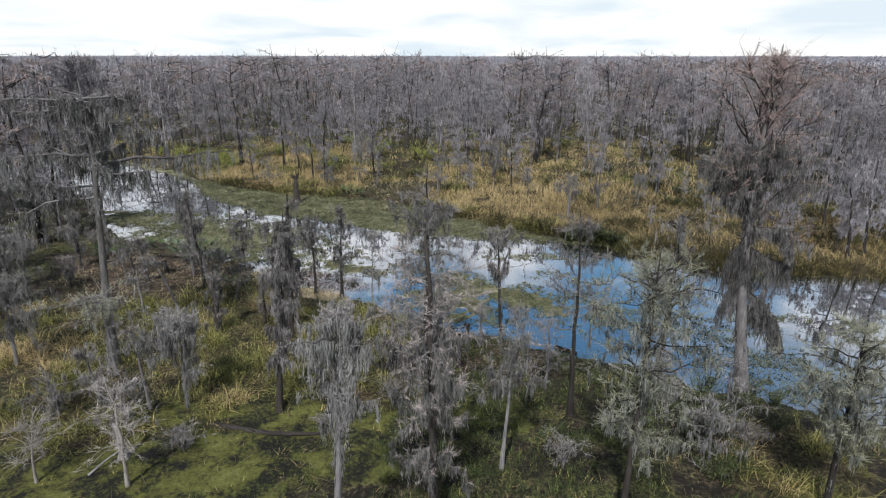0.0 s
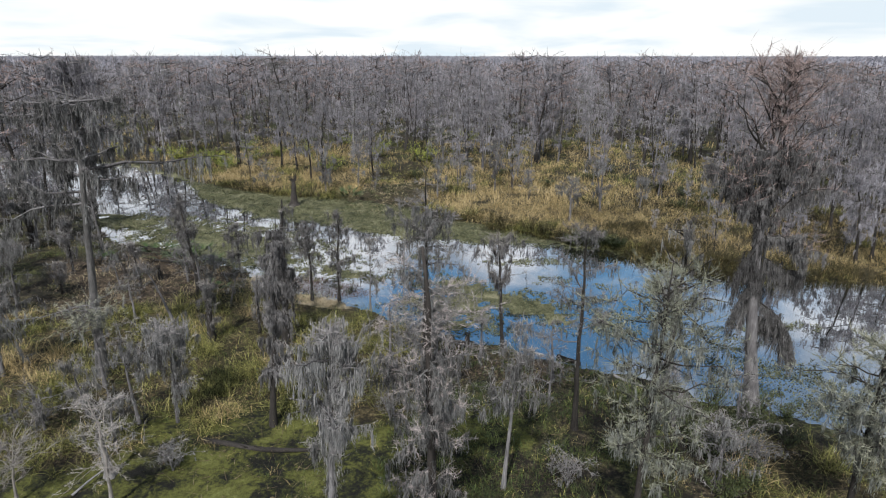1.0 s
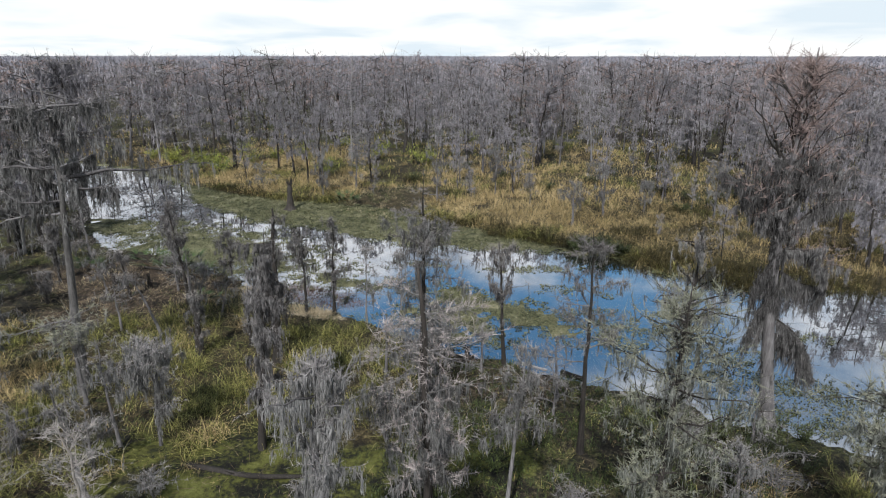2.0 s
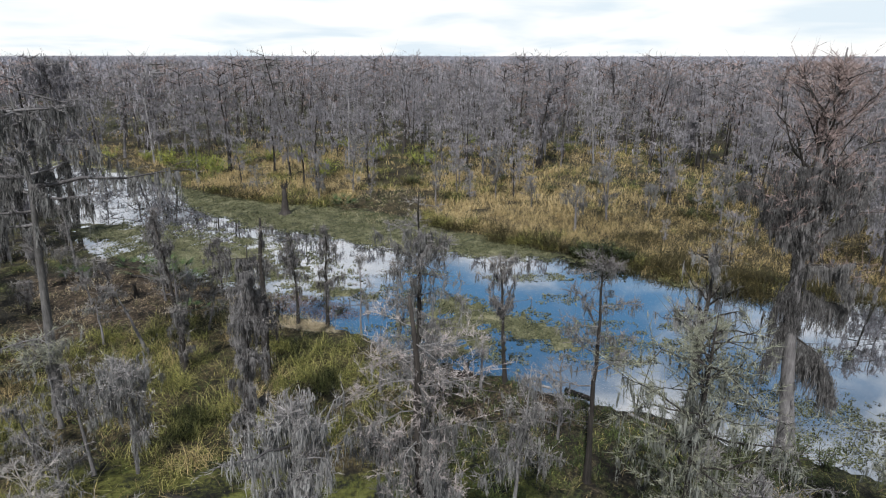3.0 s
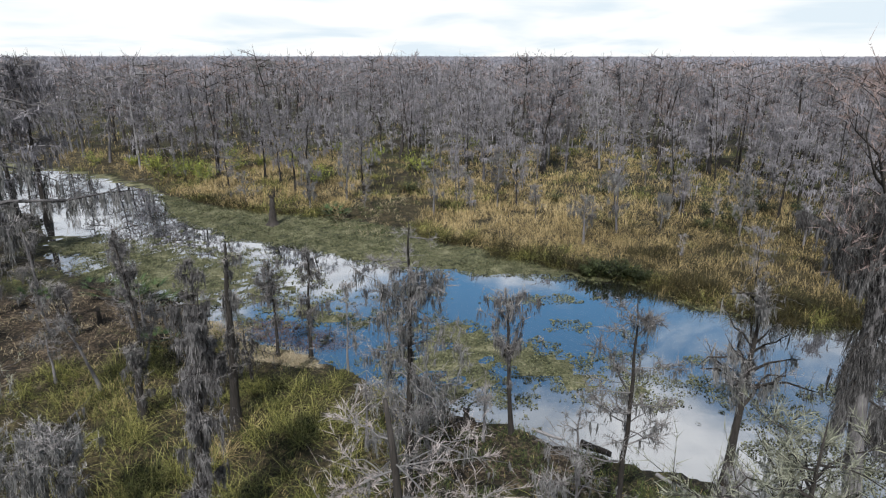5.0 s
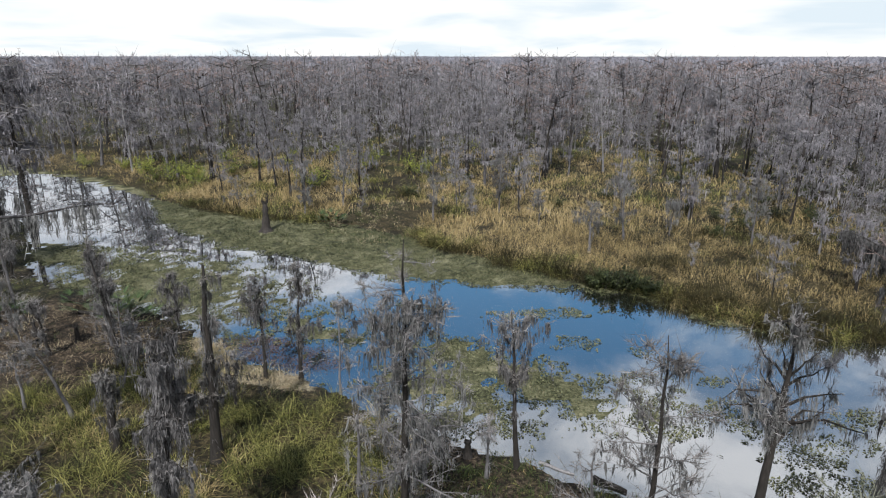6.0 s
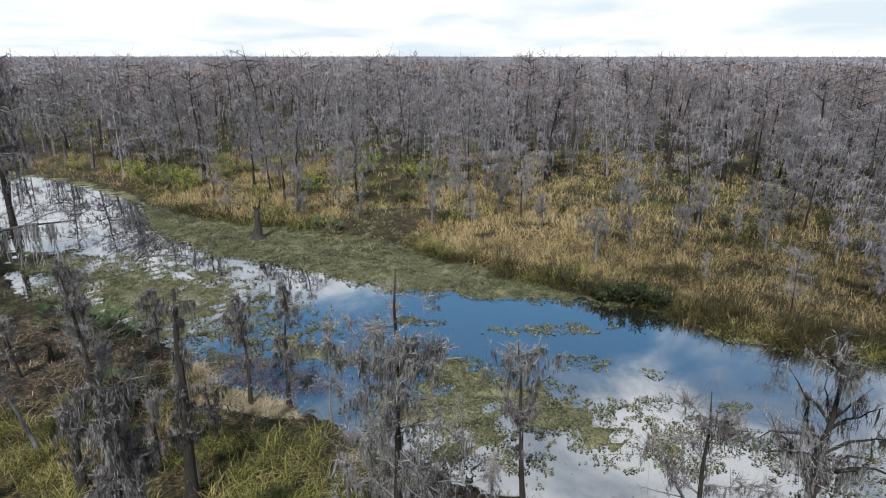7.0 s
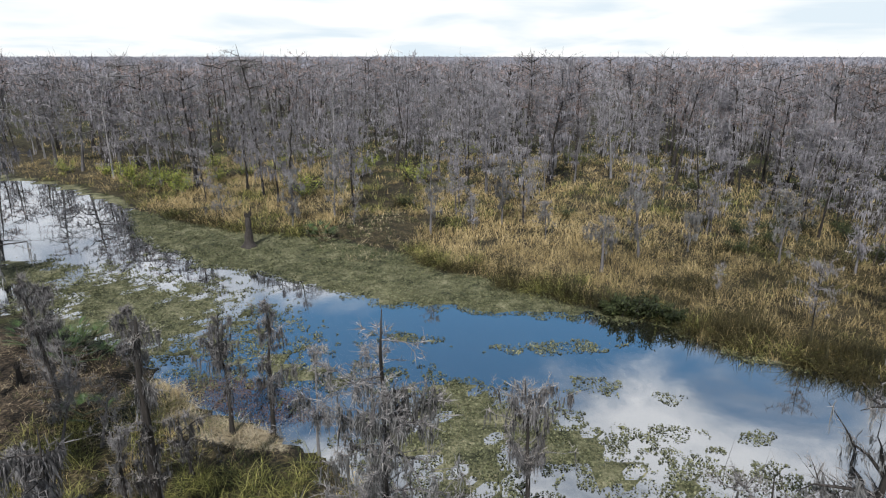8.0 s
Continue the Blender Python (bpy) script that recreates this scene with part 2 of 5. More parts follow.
def ground_material():
    """Marsh floor: zones come with the sheet as attributes, their broken edges and the litter from noise."""
    m, t, b = material("marsh_floor", 0.95)
    p = world_coord(t)
    fine = noise_node(t, p, 5.5, 6.0, 0.7)
    mid = noise_node(t, p, 0.9, 5.0, 0.65, 0.3)
    big = noise_node(t, p, 0.17, 4.0, 0.6, 0.5)

    def zone(name, amount=0.9):
        a = t.nodes.new("ShaderNodeAttribute")
        a.attribute_name = name
        v = math_node(t, "ADD", a.outputs["Fac"], math_node(t, "MULTIPLY_ADD", mid, amount, -amount / 2))
        v = math_node(t, "ADD", v, math_node(t, "MULTIPLY_ADD", fine, amount * 0.6, -amount * 0.3))
        r = t.nodes.new("ShaderNodeMapRange")
        r.inputs[1].default_value, r.inputs[2].default_value = 0.38, 0.62
        t.links.new(v, r.inputs[0])
        return r.outputs[0]

    f = math_node(t, "ADD", math_node(t, "MULTIPLY", fine, 1.25), math_node(t, "MULTIPLY_ADD", mid, 0.75, -0.5))
    soil = ramp(t, f, [(0.36, (0.005, 0.0044, 0.003)), (0.5, (0.014, 0.0112, 0.0075)), (0.64, (0.045, 0.036, 0.022)), (0.8, (0.13, 0.105, 0.068))])
    litter = ramp(t, f, [(0.34, (0.007, 0.0055, 0.003)), (0.5, (0.022, 0.0175, 0.008)), (0.66, (0.068, 0.053, 0.026)), (0.8, (0.17, 0.134, 0.072))])
    green = ramp(t, f, [(0.36, (0.005, 0.006, 0.003)), (0.5, (0.020, 0.022, 0.007)), (0.66, (0.066, 0.069, 0.021)), (0.82, (0.14, 0.14, 0.048))])
    calm = math_node(t, "ADD", math_node(t, "MULTIPLY", fine, 0.75), math_node(t, "MULTIPLY_ADD", noise_node(t, p, 0.6, 5.0, 0.65, 0.5), 1.15, -0.45))
    slime = ramp(t, calm, [(0.36, (0.004, 0.004, 0.003)), (0.45, (0.017, 0.019, 0.006)), (0.52, (0.044, 0.046, 0.011)), (0.62, (0.070, 0.073, 0.017)), (0.8, (0.105, 0.112, 0.034))])
    mat = ramp(t, calm, [(0.32, (0.014, 0.016, 0.008)), (0.46, (0.068, 0.070, 0.036)), (0.58, (0.125, 0.12, 0.07)), (0.75, (0.21, 0.195, 0.125))])
    brown = ramp(t, f, [(0.38, (0.006, 0.0045, 0.003)), (0.52, (0.028, 0.020, 0.013)), (0.66, (0.085, 0.063, 0.042)), (0.8, (0.22, 0.175, 0.125))])
    straw = ramp(t, f, [(0.3, (0.08, 0.062, 0.04)), (0.7, (0.36, 0.31, 0.22))])
    g = t.nodes.new("ShaderNodeMapRange")
    g.inputs[1].default_value, g.inputs[2].default_value = 0.45, 0.62
    t.links.new(math_node(t, "ADD", big, math_node(t, "MULTIPLY_ADD", mid, 0.3, -0.15)), g.inputs[0])
    c = mix_color(t, g.outputs[0], soil, green)
    c = mix_color(t, zone("dry"), c, litter)
    c = mix_color(t, zone("brown"), c, brown)
    c = mix_color(t, zone("slime"), c, slime)
    c = mix_color(t, zone("raft", 0.6), c, mat)
    c = mix_color(t, zone("straw", 0.7), c, straw)
    t.links.new(c, b.inputs["Base Color"])
    bump(t, b, math_node(t, "ADD", fine, mid), 0.8, 0.12)
    return m


GROUND = ground_material()


# ---- geometry helpers ----
RNG = np.random.default_rng(7)


class Geo:
    """Triangles gathered in arrays, for one mesh."""

    def __init__(self):
        self.v, self.f, self.n = [], [], 0

    def add(self, v, f):
        self.v.append(np.asarray(v, float).reshape(-1, 3))
        self.f.append(np.asarray(f, int).reshape(-1, 3) + self.n)
        self.n += len(self.v[-1])

    def put(self, other, m):
        """Adds a copy of another Geo, turned and moved by the 4 x 4 matrix m."""
        if other.n:
            v, f = other.arrays()
            self.add(v @ m[:3, :3].T + m[:3, 3], f)

    def arrays(self):
        if len(self.v) > 1:
            self.v, self.f = [np.concatenate(self.v)], [np.concatenate(self.f)]
        return self.v[0], self.f[0] if self.f else np.zeros((0, 3), int)

    def mesh(self, name, mat, smooth=False):
        me = bpy.data.meshes.new(name)
        v, f = self.arrays()
        me.vertices.add(len(v))
        me.vertices.foreach_set("co", v.astype(np.float32).ravel())
        me.loops.add(len(f) * 3)
        me.loops.foreach_set("vertex_index", f.astype(np.int32).ravel())
        me.polygons.add(len(f))
        me.polygons.foreach_set("loop_start", np.arange(0, len(f) * 3, 3, dtype=np.int32))
        me.polygons.foreach_set("use_smooth", np.full(len(f), smooth))
        me.materials.append(mat)
        me.update()
        me.validate()
        return me


def unit(v):
    return v / np.maximum(np.linalg.norm(v, axis=-1, keepdims=True), 1e-9)


def sides_of(d):
    """Two directions square to each of the directions d."""
    ref = np.where(np.abs(d[..., 2:3]) < 0.9, np.array([0.0, 0.0, 1.0]), np.array([1.0, 0.0, 0.0]))
    a = unit(np.cross(d, ref))
    return a, np.cross(d, a)


def tube(geo, pts, rad, sides=6, flutes=0.0, turn=0.0):
    """A bent, tapered limb through pts; flutes gives a trunk its ribbed, swollen foot."""
    pts, rad = np.asarray(pts, float), np.asarray(rad, float)
    k = len(pts)
    d = unit(np.gradient(pts, axis=0))
    a, b = sides_of(d)
    ang = np.linspace(0, 2 * np.pi, sides, endpoint=False) + turn
    r = rad[:, None] * np.ones(sides)
    if flutes:
        fall = np.exp(-np.linspace(0, 1, k) * 7)[:, None]
        r = r * (1 + flutes * fall * np.cos(ang * 4 + turn * 3)[None])
    v = pts[:, None] + r[..., None] * (np.cos(ang)[None, :, None] * a[:, None] + np.sin(ang)[None, :, None] * b[:, None])
    i = np.arange(k - 1)[:, None] * sides
    j = np.arange(sides)[None]
    p, q = i + j, i + (j + 1) % sides
    f = np.concatenate([np.stack([p, q, q + sides], -1).reshape(-1, 3), np.stack([p, q + sides, p + sides], -1).reshape(-1, 3)])
    v = np.concatenate([v.reshape(-1, 3), pts[-1:]])
    e = (k - 1) * sides + np.arange(sides)
    cap = np.stack([e, (k - 1) * sides + (np.arange(sides) + 1) % sides, np.full(sides, len(v) - 1)], -1)
    geo.add(v, np.concatenate([f, cap]))


def spindles(geo, p, d, length, width, bend, shape=(1.0, 0.6), sides=3):
    """Many thin tapered strands at once: feet p, directions d, bent by bend over their length, widths by shape."""
    n, k = len(p), len(shape)
    if not n:
        return
    length, width = np.broadcast_to(length, n), np.broadcast_to(width, n)
    a, b = sides_of(d)
    ang = np.linspace(0, 2 * np.pi, sides, endpoint=False)
    rings = []
    for s, w in zip(np.arange(k) / k, shape):
        c = p + d * (length * s)[:, None] + bend * (length * s * s)[:, None]
        r = (width * w)[:, None, None]
        rings.append(c[:, None] + r * (np.cos(ang)[None, :, None] * a[:, None] + np.sin(ang)[None, :, None] * b[:, None]))
    tip = p + (d + bend) * length[:, None]
    v = np.concatenate([*rings, tip[:, None]], 1)
    per = k * sides + 1
    j = np.arange(sides)
    f = []
    for i in range(k - 1):
        p0, q0 = i * sides + j, i * sides + (j + 1) % sides
        f += [np.stack([p0, q0, q0 + sides], -1), np.stack([p0, q0 + sides, p0 + sides], -1)]
    e = (k - 1) * sides
    f.append(np.stack([e + j, e + (j + 1) % sides, np.full(sides, per - 1)], -1))
    f = np.concatenate(f)
    geo.add(v.reshape(-1, 3), (np.arange(n)[:, None, None] * per + f[None]).reshape(-1, 3))


def slivers(geo, p, d, length, width, bend, rng):
    """The finest twigs: one long thin triangle each, turned any way round."""
    n = len(p)
    if not n:
        return
    a, b = sides_of(d)
    turn = rng.uniform(0, 3.14, n)[:, None]
    side = (a * np.cos(turn) + b * np.sin(turn)) * np.broadcast_to(width, n)[:, None]
    v = np.stack([p - side, p + side, p + (d + bend) * np.broadcast_to(length, n)[:, None]], 1)
    geo.add(v.reshape(-1, 3), np.arange(n * 3).reshape(-1, 3))


def blades(geo, p, d, length, width, bend, rings=3, belly=0.35):
    """Flat, arching grass or frond blades that taper to a point."""
    n = len(p)
    if not n:
        return
    side = unit(np.stack([-d[:, 1] - bend[:, 1], d[:, 0] + bend[:, 0], np.full(n, 0.01)], -1))
    rows = []
    for i in range(rings):
        s = i / rings
        c = p + d * (length * s)[:, None] + bend * (length * s * s)[:, None]
        w = (width * (0.6 + belly * np.sin(np.pi * s)) * (1 - 0.4 * s))[:, None]
        rows += [c - side * w, c + side * w]
    tip = p + (d + bend) * length[:, None]
    v = np.stack([*rows, tip], 1)
    per = rings * 2 + 1
    f = []
    for i in range(rings - 1):
        f += [(2 * i, 2 * i + 1, 2 * i + 3), (2 * i, 2 * i + 3, 2 * i + 2)]
    f.append((2 * rings - 2, 2 * rings - 1, per - 1))
    geo.add(v.reshape(-1, 3), (np.arange(n)[:, None, None] * per + np.array(f)[None]).reshape(-1, 3))


def directions(rng, n, up, spread):
    """Random directions, leaning up (or down) by about up, level round the compass."""
    a = rng.uniform(0, 2 * np.pi, n)
    z = up + rng.normal(0, spread, n)
    return unit(np.stack([np.cos(a), np.sin(a), z], -1))


_cells = np.random.default_rng(3).random((256, 256))


def value_noise(x, y, octaves=3):
    """Smooth noise from 0 to 1 over the plan."""
    total, amp, norm = 0.0, 1.0, 0.0
    for o in range(octaves):
        xi, yi = np.floor(x).astype(int), np.floor(y).astype(int)
        u, w = x - xi, y - yi
        u, w = u * u * (3 - 2 * u), w * w * (3 - 2 * w)
        c = lambda i, j: _cells[(xi + i) % 256, (yi + j) % 256]
        total = total + amp * ((c(0, 0) * (1 - u) + c(1, 0) * u) * (1 - w) + (c(0, 1) * (1 - u) + c(1, 1) * u) * w)
        norm += amp
        amp *= 0.5
        x, y = x * 2.03 + 17.3, y * 2.03 + 9.1
    return total / norm


def step(v, a, b):
    s = np.clip((v - a) / (b - a), 0, 1)
    return s * s * (3 - 2 * s)


# ---- the plan: banks, floating rafts, zones ----
def near_bank(x):
    return np.interp(x, [-90, -60, -46, -38, -33, -22, -18, -14, -10, -5, 0, 4, 7, 11, 16, 20, 30, 60], [98, 87, 76, 64.5, 58.5, 53, 50.5, 46.6, 44.6, 41.2, 37.2, 36.2, 34.6, 31.8, 29.2, 26.5, 24.0, 15])


def far_bank(x):
    return np.interp(x, [-120, -66, -53, -44, -36, -28, -20, -12, -3, -1, 3, 7.6, 11.5, 15.8, 17.5, 19, 22, 25, 33, 60], [140, 108.7, 102.4, 95.5, 87.5, 82.2, 78, 76.8, 71.5, 68, 65, 61.3, 58.6, 56.4, 54.6, 51.8, 49.5, 47.6, 46.4, 42])


def raft_edge(x):
    """The water's edge of the floating mat along the far bank."""
    return np.interp(x, [-60, -38, -32, -22, -16, -11, -5.6, 0, 5, 11, 16, 20, 40], [104, 88, 77.5, 68.5, 66, 63.6, 59.6, 58.6, 57.6, 57, 55.4, 50.6, 46])


def oval(x, y, cx, cy, a, b, deg):
    c, s = math.cos(radians(deg)), math.sin(radians(deg))
    u, w = (x - cx) * c + (y - cy) * s, -(x - cx) * s + (y - cy) * c
    return 1 - np.sqrt((u / a) ** 2 + (w / b) ** 2)


def any_oval(x, y, ovals):
    return np.max([oval(x, y, *o) for o in ovals], axis=0)


RAFTS = [(-22, 57.4, 13.5, 5.8, -33), (-36, 66, 7, 3.2, -30), (3.8, 43.6, 8.8, 2.3, -33), (1.6, 42.0, 4.6, 4.0, -30), (-8.5, 49.2, 4.0, 1.2, -25), (-1.6, 53.5, 2.2, 0.7, -10)]
PATCHES = [(9.6, 47.4, 1.5, 0.9, 0), (8.0, 52.3, 3.2, 0.8, 5), (14.5, 39.5, 3.2, 1.6, -20), (18.2, 36.6, 2.4, 1.5, 0), (20.5, 30.5, 4.5, 2.8, -35), (12.0, 38.0, 1.8, 1.1, 0), (13.4, 46.2, 0.9, 0.5, 0), (16.2, 42.6, 1.2, 0.6, 10), (23.0, 38.5, 2.4, 0.8, 0), (17.0, 33.6, 2.0, 1.3, 0), (11.8, 43.0, 1.4, 0.7, 0)]


def raft_field(x, y, small=True):
    n = value_noise(x * 0.9, y * 0.9) - 0.5
    m = any_oval(x, y, RAFTS) * 0.9 + 1.0 * n + 1.6 * (value_noise(x * 1.9 + 13, y * 1.9 + 4) - 0.5) - 0.04
    q = any_oval(x, y, PATCHES) * 0.8 + 1.7 * (value_noise(x * 1.3 + 40, y * 1.3) - 0.5) - 0.10
    far = (y - raft_edge(x)) / 3.0 + 0.9 * n
    return np.maximum(np.maximum(m, q), far) if small else np.maximum(m, far)


def dry_land(x, y):
    """Metres inside the banks, below zero in the channel."""
    n = 2.2 * (value_noise(x * 0.35 + 5, y * 0.35 + 8) - 0.5)
    return np.maximum(near_bank(x) - y, y - far_bank(x)) + n


def floor_height(x, y):
    d = dry_land(x, y)
    n = value_noise(x * 0.5, y * 0.5 + 30)
    z = -0.55 + 0.62 * step(d, -0.8, 0.5) + 0.24 * step(d, 0.2, 4) * (0.4 + n)
    return np.maximum(z, -0.5 + 0.53 * step(raft_field(x, y, False), -0.25, 0.2)) + 0.05 * (n - 0.5) * (z > -0.3)


REED_BEDS = [(-18.5, 39, 5, 4.5, 0), (-16.5, 34, 3.5, 3.5, 0), (-6, 33, 5.5, 6.5, 0), (-12.5, 32, 4.0, 7.0, 10), (-12.5, 42, 2.6, 5.5, 15), (-20.5, 30.5, 3.8, 3.2, 0), (-25, 33, 4, 3, 0), (-4.5, 38.8, 3.0, 2.6, 0), (15.5, 22.5, 3.0, 3.2, 20), (-17, 24.5, 2.4, 1.6, 0), (-22, 25, 3, 2, 0), (-28, 38, 3.5, 2.5, 0), (-9, 36.5, 4.0, 3.6, 0)]
SLIME_POOLS = [(-8.5, 24.5, 4.2, 4.4, 0), (-15, 26.3, 2.4, 1.8, 0), (-3.5, 24, 4.5, 3.0, 0), (-14.5, 21.5, 4.0, 2.6, 0), (-20, 21, 5, 3, 0), (2.0, 26, 2.6, 2.0, 0), (-10.0, 20.0, 3.5, 3.0, 0)]
BROWN_FLATS = [(-25.5, 48.5, 8.5, 5.0, -20), (3.5, 33.5, 5.5, 2.6, -20), (-24, 41, 5, 4, 0), (-17.5, 24, 2.4, 2.4, 0), (-2, 22, 2.5, 1.5, 0)]


def build_ground():
    def axis(lo, hi, fine, reach):
        mid = np.arange(lo, hi, fine)
        out = [1.12 ** i * fine for i in range(1, 200)]
        run = np.cumsum(out)
        run = run[run < reach]
        return np.concatenate([lo - run[::-1], mid, hi + run])

    xs, ys = axis(-44, 34, 0.62, 4600), axis(14, 90, 0.62, 4600)
    x, y = np.meshgrid(xs, ys)
    x, y = x.ravel(), y.ravel()
    g = Geo()
    nx, ny = len(xs), len(ys)
    i = (np.arange(ny - 1)[:, None] * nx + np.arange(nx - 1)[None]).ravel()
    g.add(np.stack([x, y, floor_height(x, y)], -1), np.concatenate([np.stack([i, i + 1, i + nx + 1], -1), np.stack([i, i + nx + 1, i + nx], -1)]))
    me = g.mesh("ground", GROUND, True)
    d = dry_land(x, y)
    near = y < near_bank(x) + 3
    zones = {
        "raft": step(raft_field(x, y, False), -0.3, 0.2) * (1 - step(d, -1.0, 0.6)) * (y < 130),
        "slime": np.clip(any_oval(x, y, SLIME_POOLS) * 1.2 + 0.45, 0, 1) * near,
        "dry": np.where(near, np.clip(any_oval(x, y, REED_BEDS) + 0.6, 0, 0.8), np.clip(0.75 - (y - far_bank(x)) / 90, 0.2, 0.8)) * step(d, -0.5, 1.0),
        "brown": np.clip(any_oval(x, y, BROWN_FLATS) * 1.2 + 0.5, 0, 1) * near,
        "straw": np.clip(np.maximum(oval(x, y, -10.5, 43.0, 3.4, 0.9, -18), oval(x, y, -14.3, 46.0, 2.6, 0.8, -55)) + 0.62, 0, 1),
    }
    for name, v in zones.items():
        a = me.attributes.new(name, "FLOAT", "POINT")
        a.data.foreach_set("value", v.astype(np.float32))
    tagged(new("ground", me), "marsh floor of mud, green slime, litter and floating weed mats", "ground", kind="structure")
    w = Geo()
    ring = np.array([(-4600, -4600, 0), (4600, -4600, 0), (4600, 4600, 0), (-4600, 4600, 0)], float)
    w.add(ring, [(0, 1, 2), (0, 2, 3)])
    tagged(new("water", w.mesh("water", WATER)), "still dark swamp water mirroring blue sky and clouds", "water", kind="structure")


build_ground()


# ---- trees ----
def part(name, geo, mat, parent, label="", smooth=False):
    ob = new(name, geo.mesh(name, mat, smooth))
    ob.parent = parent
    return tagged(ob, label)


def grow(seed, h, r, *, limbs=22, low=0.3, reach=2.6, rise=0.25, droop=0.25, crown="cone", subs=9, twigs=6, moss=5, strand=(0.5, 1.5),
         on_trunk=6, lean=0.04, stems=1, sides=7, twig_len=0.21, twig_width=0.0062, strand_width=0.0095, moss_low=0.15, moss_high=1.0, snag=False, flutes=0.12, heft=1.0, shag=0.07, bunch=1.0, slant=(0.0, 0.0), arms=(), wander=0.012, bow=(0.0, 0.0), fine=True):
    """One tree as four Geos: trunk, limbs, twigs, moss. crown: how limb length goes with height; arms: known limbs (height 0 to 1, bearing, length, rise)."""
    rng = np.random.default_rng(seed)
    trunk, limb, twig, hair = Geo(), [], Geo(), {}
    hooks, owners = [], []
    for stem in range(stems):
        k = 12 if fine else 7
        s = np.linspace(0, 1, k)
        tilt = rng.normal(0, lean, 2) + np.array(slant) + (rng.normal(0, 0.22, 2) if stems > 1 else 0)
        hs = h * (1.0 if stem == 0 else rng.uniform(0.7, 0.95))
        wob = np.cumsum(rng.normal(0, wander * hs, (k, 2)), axis=0) * s[:, None]
        arch = np.sin(np.pi * s)
        spine = np.stack([tilt[0] * hs * s + bow[0] * arch + wob[:, 0], tilt[1] * hs * s + bow[1] * arch + wob[:, 1], hs * s - 0.3 * (s == 0)], -1)
        taper = (1 - s) ** 0.75 * 0.9 + (0.22 if snag else 0.07)
        rad = r / stems ** 0.5 * (taper + 0.55 * np.exp(-s * 16))
        tube(trunk, spine, rad, sides, flutes, rng.uniform(0, 6))
        at = lambda f: np.stack([np.interp(f, s, spine[:, i]) for i in range(3)], -1)
        n = max(3, limbs // stems)
        f = np.sort(rng.uniform(low, 0.99 if fine else 0.92, n))
        az = rng.uniform(0, 6.28) + np.arange(n) * 2.4 + rng.normal(0, 0.5, n)
        u = (f - low) / (1 - low)
        size = {"cone": 1.0 - 0.75 * u, "flat": 0.45 + 0.75 * u ** 1.5, "round": 0.35 + 0.9 * np.sin(np.pi * np.clip(u * 0.95 + 0.05, 0, 1)),
                "vase": 0.55 + 0.55 * np.sin(np.pi * np.clip(u * 0.8 + 0.1, 0, 1)), "column": 0.55 + 0.25 * rng.random(n)}[crown]
        length = reach * size * rng.uniform(0.6, 1.25, n)
        up = rise + rng.normal(0, 0.16, n)
        if crown == "vase":
            up = up * (0.55 + 0.9 * u)
        for i, (share, bearing, far, climb) in enumerate(arms if stem == 0 else ()):
            f[i], az[i], length[i], up[i] = share, radians(bearing), far, climb
        foot = at(f)
        d = unit(np.stack([np.cos(az), np.sin(az), up], -1))
        if not fine:
            d[:, 2] = np.minimum(d[:, 2], (0.97 * hs - foot[:, 2]) / length)
        m = 6 if fine else 4
        q = np.linspace(0, 1, m)
        kink = np.cumsum(rng.normal(0, 0.10, (n, m, 3)), axis=1) * q[None, :, None]
        sag = -droop * rng.uniform(0.3, 1.4, n)
        path = foot[:, None] + (d[:, None] * q[None, :, None] + kink) * length[:, None, None]
        path[..., 2] += (sag * length)[:, None] * q[None] ** 2
        over = np.maximum(path[..., 2] - 0.93 * hs, 0)
        path[..., 2] -= over * 0.75
        fat = np.clip(0.023 * heft * length ** 0.7 * (r / 0.22) ** 0.3, 0.012, 0.45 * r)
        own = [Geo() for i in range(n)] if fine else [Geo()] * n
        if fine:
            for i in range(n):
                tube(own[i], path[i], fat[i] * (1 - 0.85 * q), 5)
        else:
            spindles(own[0], foot, d, length, fat * 1.3, np.stack([kink[:, -1, 0], kink[:, -1, 1], sag], -1), (1.0, 0.55))
        base_limb = len(limb) if fine else 0
        limb += own if fine else own[:1]
        # side branches
        c = n * subs
        who, t = rng.integers(0, n, c), rng.beta(1.2, 1.0, c)
        pos = np.stack([[np.interp(tt, q, path[w, :, i]) for i in range(3)] for w, tt in zip(who, t)]) if c else np.zeros((0, 3))
        d2 = unit(d[who] * 0.7 + directions(rng, c, 0.25, 0.4) * 0.9)
        l2 = length[who] * rng.uniform(0.22, 0.62, c) * (1.15 - 0.5 * t)
        d2[:, 2] = np.minimum(d2[:, 2], (hs * 1.01 - pos[:, 2]) / l2 + 0.1)
        bend = np.stack([np.zeros(c), np.zeros(c), rng.uniform(-0.35, 0.15, c)], -1)
        thin = np.clip(0.018 * l2 ** 0.7, 0.006, 0.03) * (0.75 if fine else 0.8)
        if fine:
            for i in range(n):
                j = who == i
                spindles(own[i], pos[j], d2[j], l2[j], thin[j], bend[j], (1.0, 0.6))
        else:
            spindles(own[0], pos, d2, l2, thin, bend, (1.0,))
        # twigs
        e = int(c * twigs * (1.5 if fine else 1.0))
        w2, t2 = rng.integers(0, max(c, 1), e), rng.uniform(0.15, 1.0, e)
        p3 = pos[w2] + d2[w2] * (l2[w2] * t2)[:, None] + bend[w2] * (l2[w2] * t2 ** 2)[:, None]
        d3 = unit(d2[w2] * 0.85 + directions(rng, e, 0.1, 0.7) * 0.75)
